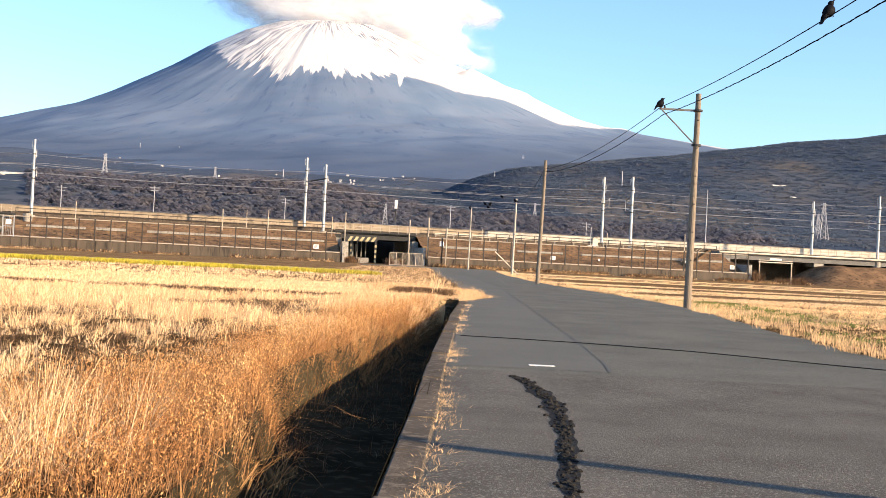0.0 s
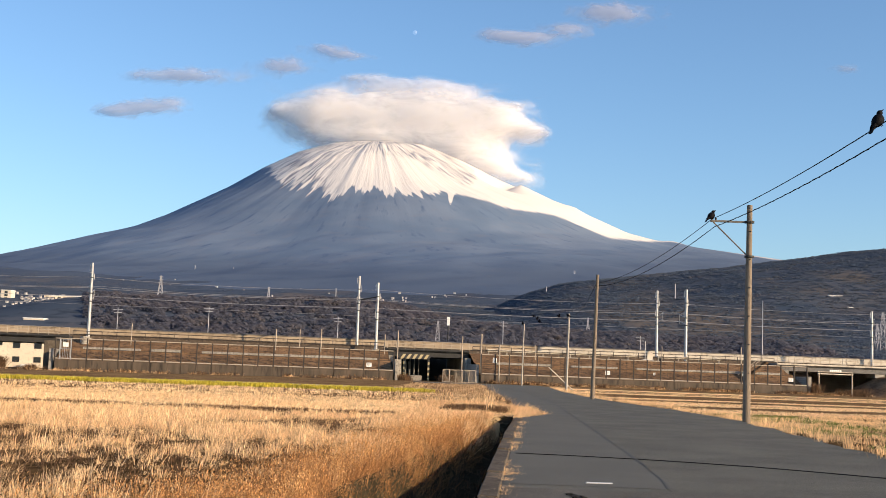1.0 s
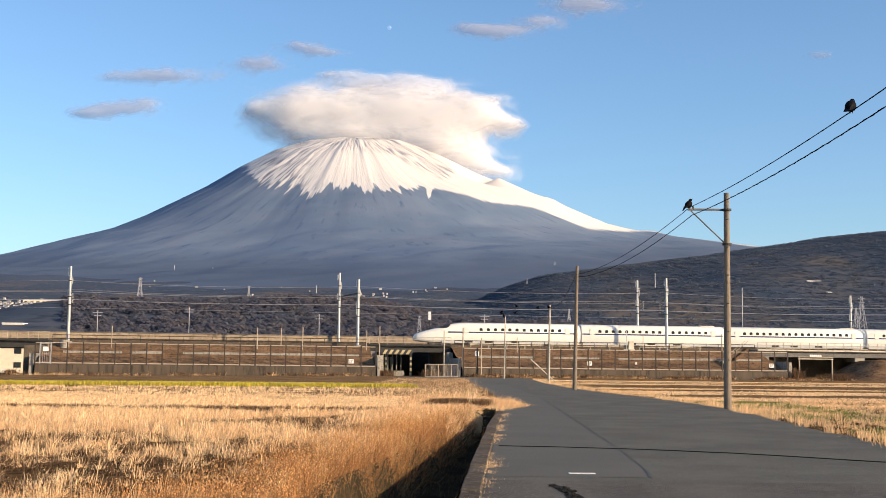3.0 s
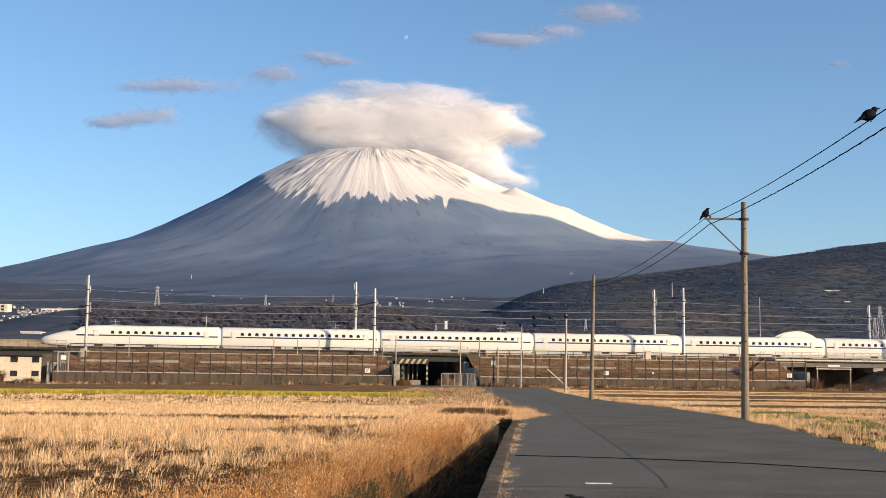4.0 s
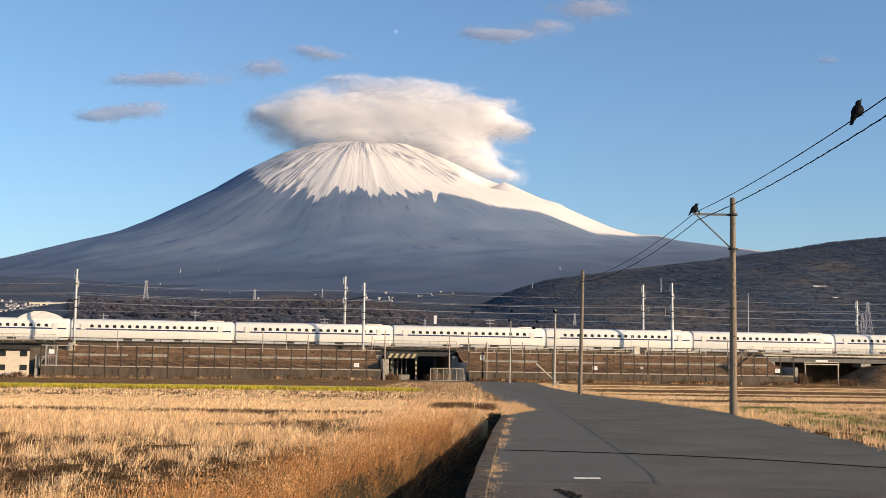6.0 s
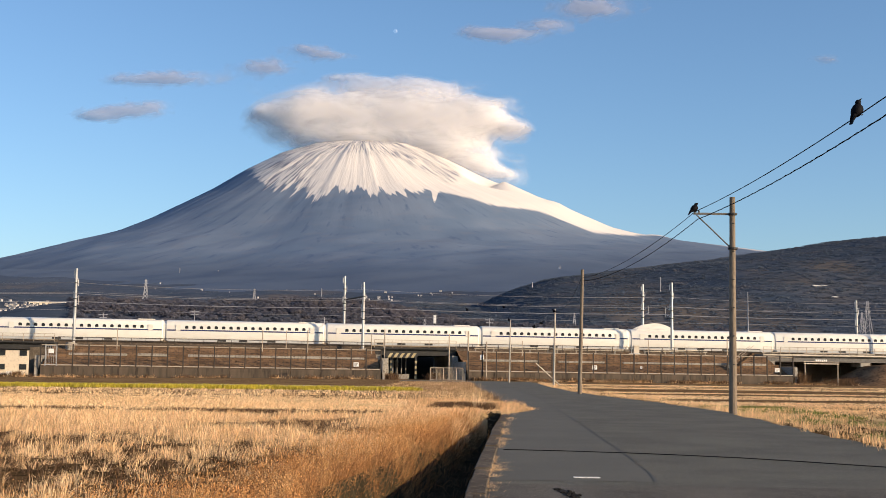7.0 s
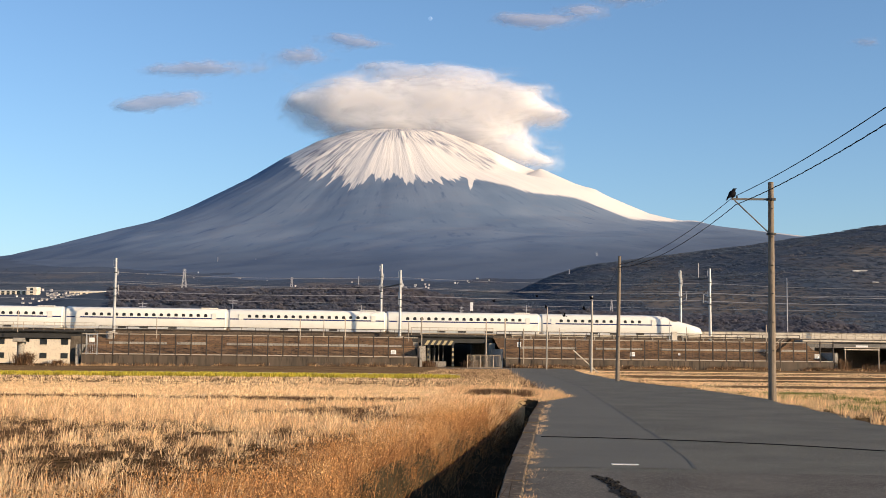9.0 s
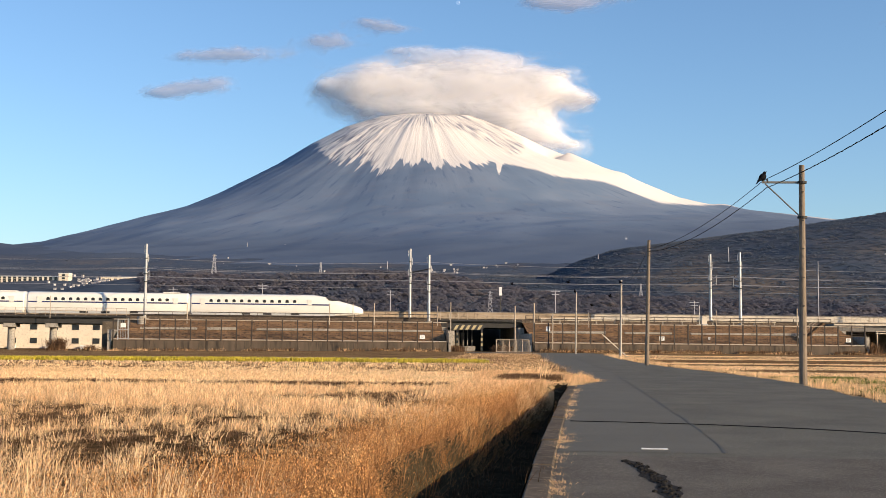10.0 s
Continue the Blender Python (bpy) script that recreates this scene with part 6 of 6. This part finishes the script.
def build_antenna(x, d, top_px, r):
    """Slim far poles that stand over the woods."""
    X = (x - 784) / 2154 * d
    z = float(land(X, d))
    top = (673.1 + (x - 784) * 0.0102 - top_px) / 2154 * d + 1.65
    t = tagged(empty("distant_pole", pose(X, d, z)), "slim pale pole far off", "pole", group="distant poles")
    part("shaft", rod(bmesh.new(), (0, 0, -1), (0, 0, max(6.0, top - z)), r, r * 0.7, 5), M_PYLON, t)
    if 300 < d < 345:
        for k, w in ((0.5, 1.3), (1.3, 1.0)):
            part("crossarm", rod(bmesh.new(), (-w, 0, top - z - k), (w, 0, top - z - k), 0.09, 0.09, 5), M_PYLON, t)


for q in ((589, 1500, 527, 0.8), (337, 3000, 492, 1.0), (405, 3000, 495, 1.0), (479, 3000, 496, 1.0), (962, 1300, 515, 0.5), (1190, 1100, 504, 0.5), (887, 330, 578, 0.14), (205, 330, 572, 0.14), (366, 330, 566, 0.14), (595, 340, 578, 0.14), (1130, 330, 598, 0.12), (1345, 400, 530, 0.2)):
    build_antenna(*q)


def build_far_board(x, d, y0, y1, w):
    X = (x - 784) / 2154 * d
    z0, z1 = ((673.1 - q) / 2154 * d + 1.65 for q in (y1, y0))
    t = tagged(empty("distant_board", pose(X, d, 0)), "white board on a mast above the railway", "sign board")
    part("board_face", box(bmesh.new(), -w / 2, w / 2, -0.2, 0.2, z0, z1, 0.05), M_WHITE, t)
    part("board_mast", rod(bmesh.new(), (0, 0.4, 0), (0, 0.4, z1), 0.15, 0.15, 6), M_DARK, t)


def build_greenhouse(x, d, w):
    X = (x - 784) / 2154 * d
    t = tagged(empty("greenhouse", pose(X, d, float(land(X, d)), 0, 0, 12)), "long white greenhouse on the hillside", "greenhouse", group="hillside greenhouses")
    bm = bmesh.new()
    prof = [(0.9 * math.cos(math.pi * k / 8), 0.3 + 0.55 * math.sin(math.pi * k / 8)) for k in range(9)] + [(-0.9, -1.0), (0.9, -1.0)]
    ends = [[bm.verts.new((s * w / 2, y, z)) for y, z in prof] for s in (-1, 1)]
    bm.faces.new(ends[0])
    bm.faces.new(ends[1])
    for i in range(len(prof)):
        j = (i + 1) % len(prof)
        bm.faces.new((ends[0][i], ends[0][j], ends[1][j], ends[1][i]))
    part("skin", bm, M_HOUSE, t)


for q in ((1475, 1060, 15), (1500, 1010, 5), (1410, 800, 9), (722, 612, 9), (757, 602, 8)):
    build_greenhouse(*q)
build_far_board(790, 340, 573, 588, 0.8)


def build_block(x, y, z, w, d, h, storeys, label, turn=0.0):
    """A larger building of the distant town with rows of windows."""
    t = tagged(empty("distant_block", pose(x, y, z, 0, 0, turn)), label, "building", group="town blocks")
    part("wall", box(bmesh.new(), -w / 2, w / 2, 0, d, -18, h), M_CREAM, t)
    part("roof", box(bmesh.new(), -w / 2 - 0.3, w / 2 + 0.3, -0.3, d + 0.3, h, h + 0.5), M_WHITE, t)
    first = None
    n = int(w / 3.6)
    for s in range(storeys):
        for i in range(n):
            m = pose(-w / 2 + (i + 0.5) * w / n, 0, (s + 0.5) * h / storeys)
            if first is None:
                first = part("window", box(bmesh.new(), -1.1, 1.1, -0.08, 0.1, -0.7, 0.7), M_GLASS, t)
                first.matrix_basis = m
            else:
                share(first, t, m)


build_block(-337, 850, float(land(-337, 850)) - 1.5, 52, 8, 4.8, 3, "long pale apartment slab in the distant town")
build_block(-306, 846, float(land(-306, 846)) - 1.5, 7, 8, 6.6, 3, "pale stair tower beside the apartment slab")
build_block(-275, 872, float(land(-275, 872)) - 1.0, 25, 6, 3.2, 1, "long white-roofed building over the distant houses", 6)
build_block(-246, 600, 17, 15, 10, 5.4, 1, "low pale workshop behind the viaduct")
build_block(-206, 610, 17, 10, 8, 4.6, 1, "low pale workshop behind the viaduct")


def build_apartment():
    """The cream building seen under the viaduct."""
    a = rail_thing("apartment_building", "cream two-storey building behind the viaduct", "building", -76.0, 44.0, 0)
    part("wall", box(bmesh.new(), -13, 13, 0, 10, -1, 5.2), M_CREAM, a)
    part("roof", box(bmesh.new(), -13.4, 13.4, -0.5, 10.4, 5.2, 5.6), M_ROOF, a)
    for i in range(7):
        for z in (0.9, 3.3):
            x = -11.8 + i * 3.6
            part("window", box(bmesh.new(), x + 0.2, x + 1.4, -0.06, 0.1, z + 0.1, z + 1.05), M_GLASS, a)
    for i in range(4):
        part("outdoor_unit", box(bmesh.new(), -10 + i * 6, -9.1 + i * 6, -0.9, -0.4, 0.0, 0.7, 0.03), M_WHITE, a)


build_apartment()


def build_bushes():
    for x, y, w, h, seed in ((-63.4, 3, 0.9, 1.7, 61), (-58.3, 0.6, 0.4, 0.8, 62), (57.3, 1.5, 0.9, 1.7, 63), (65.5, 3, 1.2, 0.9, 64), (-5.6, 2, 0.7, 0.9, 65), (1.0, 2.0, 1.0, 1.0, 66), (76, 6, 8.0, 1.2, 67)):
        g = np.random.default_rng(seed)
        p = TRACK @ Vector((x, y, 0))
        roots = np.stack([p.x + g.normal(0, w * 0.5, int(120 * w)), p.y + g.normal(0, 1.0, int(120 * w))], 1)
        ob = blades("bare_bush", roots, h, M_BUSH, "leafless brown bush by the railway", "bush", per=6, spread=0.25, lean=0.45, width=0.03, seed=seed)


build_bushes()


def build_wall_foot_grass():
    g = np.random.default_rng(81)
    for x0, x1, n in ((6.5, 66.0, 1500), (-62.0, -8.0, 500)):
        along = g.uniform(x0, x1, n)
        keep = lumps(along, along * 0.7, 2.0, 4) > -0.3
        p = [TRACK @ Vector((x, -0.35 - 1.1 * g.random() ** 2, 0)) for x in along[keep]]
        roots = np.array([(q.x, q.y) for q in p])
        pale = g.random(len(roots)) < 0.45
        blades("wall_foot_weeds", roots[~pale], g.uniform(0.25, 0.8, (~pale).sum()), M_BUSH, "brown weeds at the foot of the retaining wall", "weeds", per=9, spread=0.22, lean=0.5, width=0.02, seed=82, simple=True)
        blades("wall_foot_straw", roots[pale], g.uniform(0.2, 0.55, pale.sum()), M_DRY, "dry straw at the foot of the retaining wall", "dry grass", per=9, spread=0.25, lean=0.7, width=0.018, seed=83, simple=True)


build_wall_foot_grass()


# ---- what moves ----
def motions():
    speed, start = 60.6, 182.3
    walk(train, [(t * 0.5, TRACK @ pose(start - speed * t * 0.5, 18.8, RAIL_Z)) for t in range(21)])
    x, y, z = CROW_AT
    walk(crow, [(0.0, pose(x, y, z, 0, -50, 15)), (2.0, pose(x, y, z, 0, -48, 20)), (2.7, pose(x, y, z, 0, -20, 60)), (4.0, pose(x, y, z, 0, -20, 5)), (4.5, pose(x, y, z, 0, -18, 0)), (5.0, pose(x, y, z, 0, -40, 10)), (5.5, pose(x, y, z, 0, -55, 15)), (10.0, pose(x, y, z, 0, -55, 15))])
    for i, (f, a, b) in enumerate(zip(fliers, ((977, 557), (947, 568), (955, 567), (956, 576)), ((978, 585), (954, 596), (930, 560), (880, 566)))):
        rows = []
        for k in range(11):
            q = k / 10
            u = a[0] + (b[0] - a[0]) * q * 2 + 10 * math.sin(q * 9 + i * 2)
            w = a[1] + (b[1] - a[1]) * q * 2 * 0.6 + 5 * math.sin(q * 12 + i)
            d = 150.0 + 4 * i
            rows.append((k * 1.0, pose((u - 784) / 2154 * d, d, (673 - w) / 2154 * d + 1.65, 25 * math.sin(q * 15 + i), -8, 160 + 25 * math.sin(q * 7 + i * 2))))
        walk(f, rows)


motions()
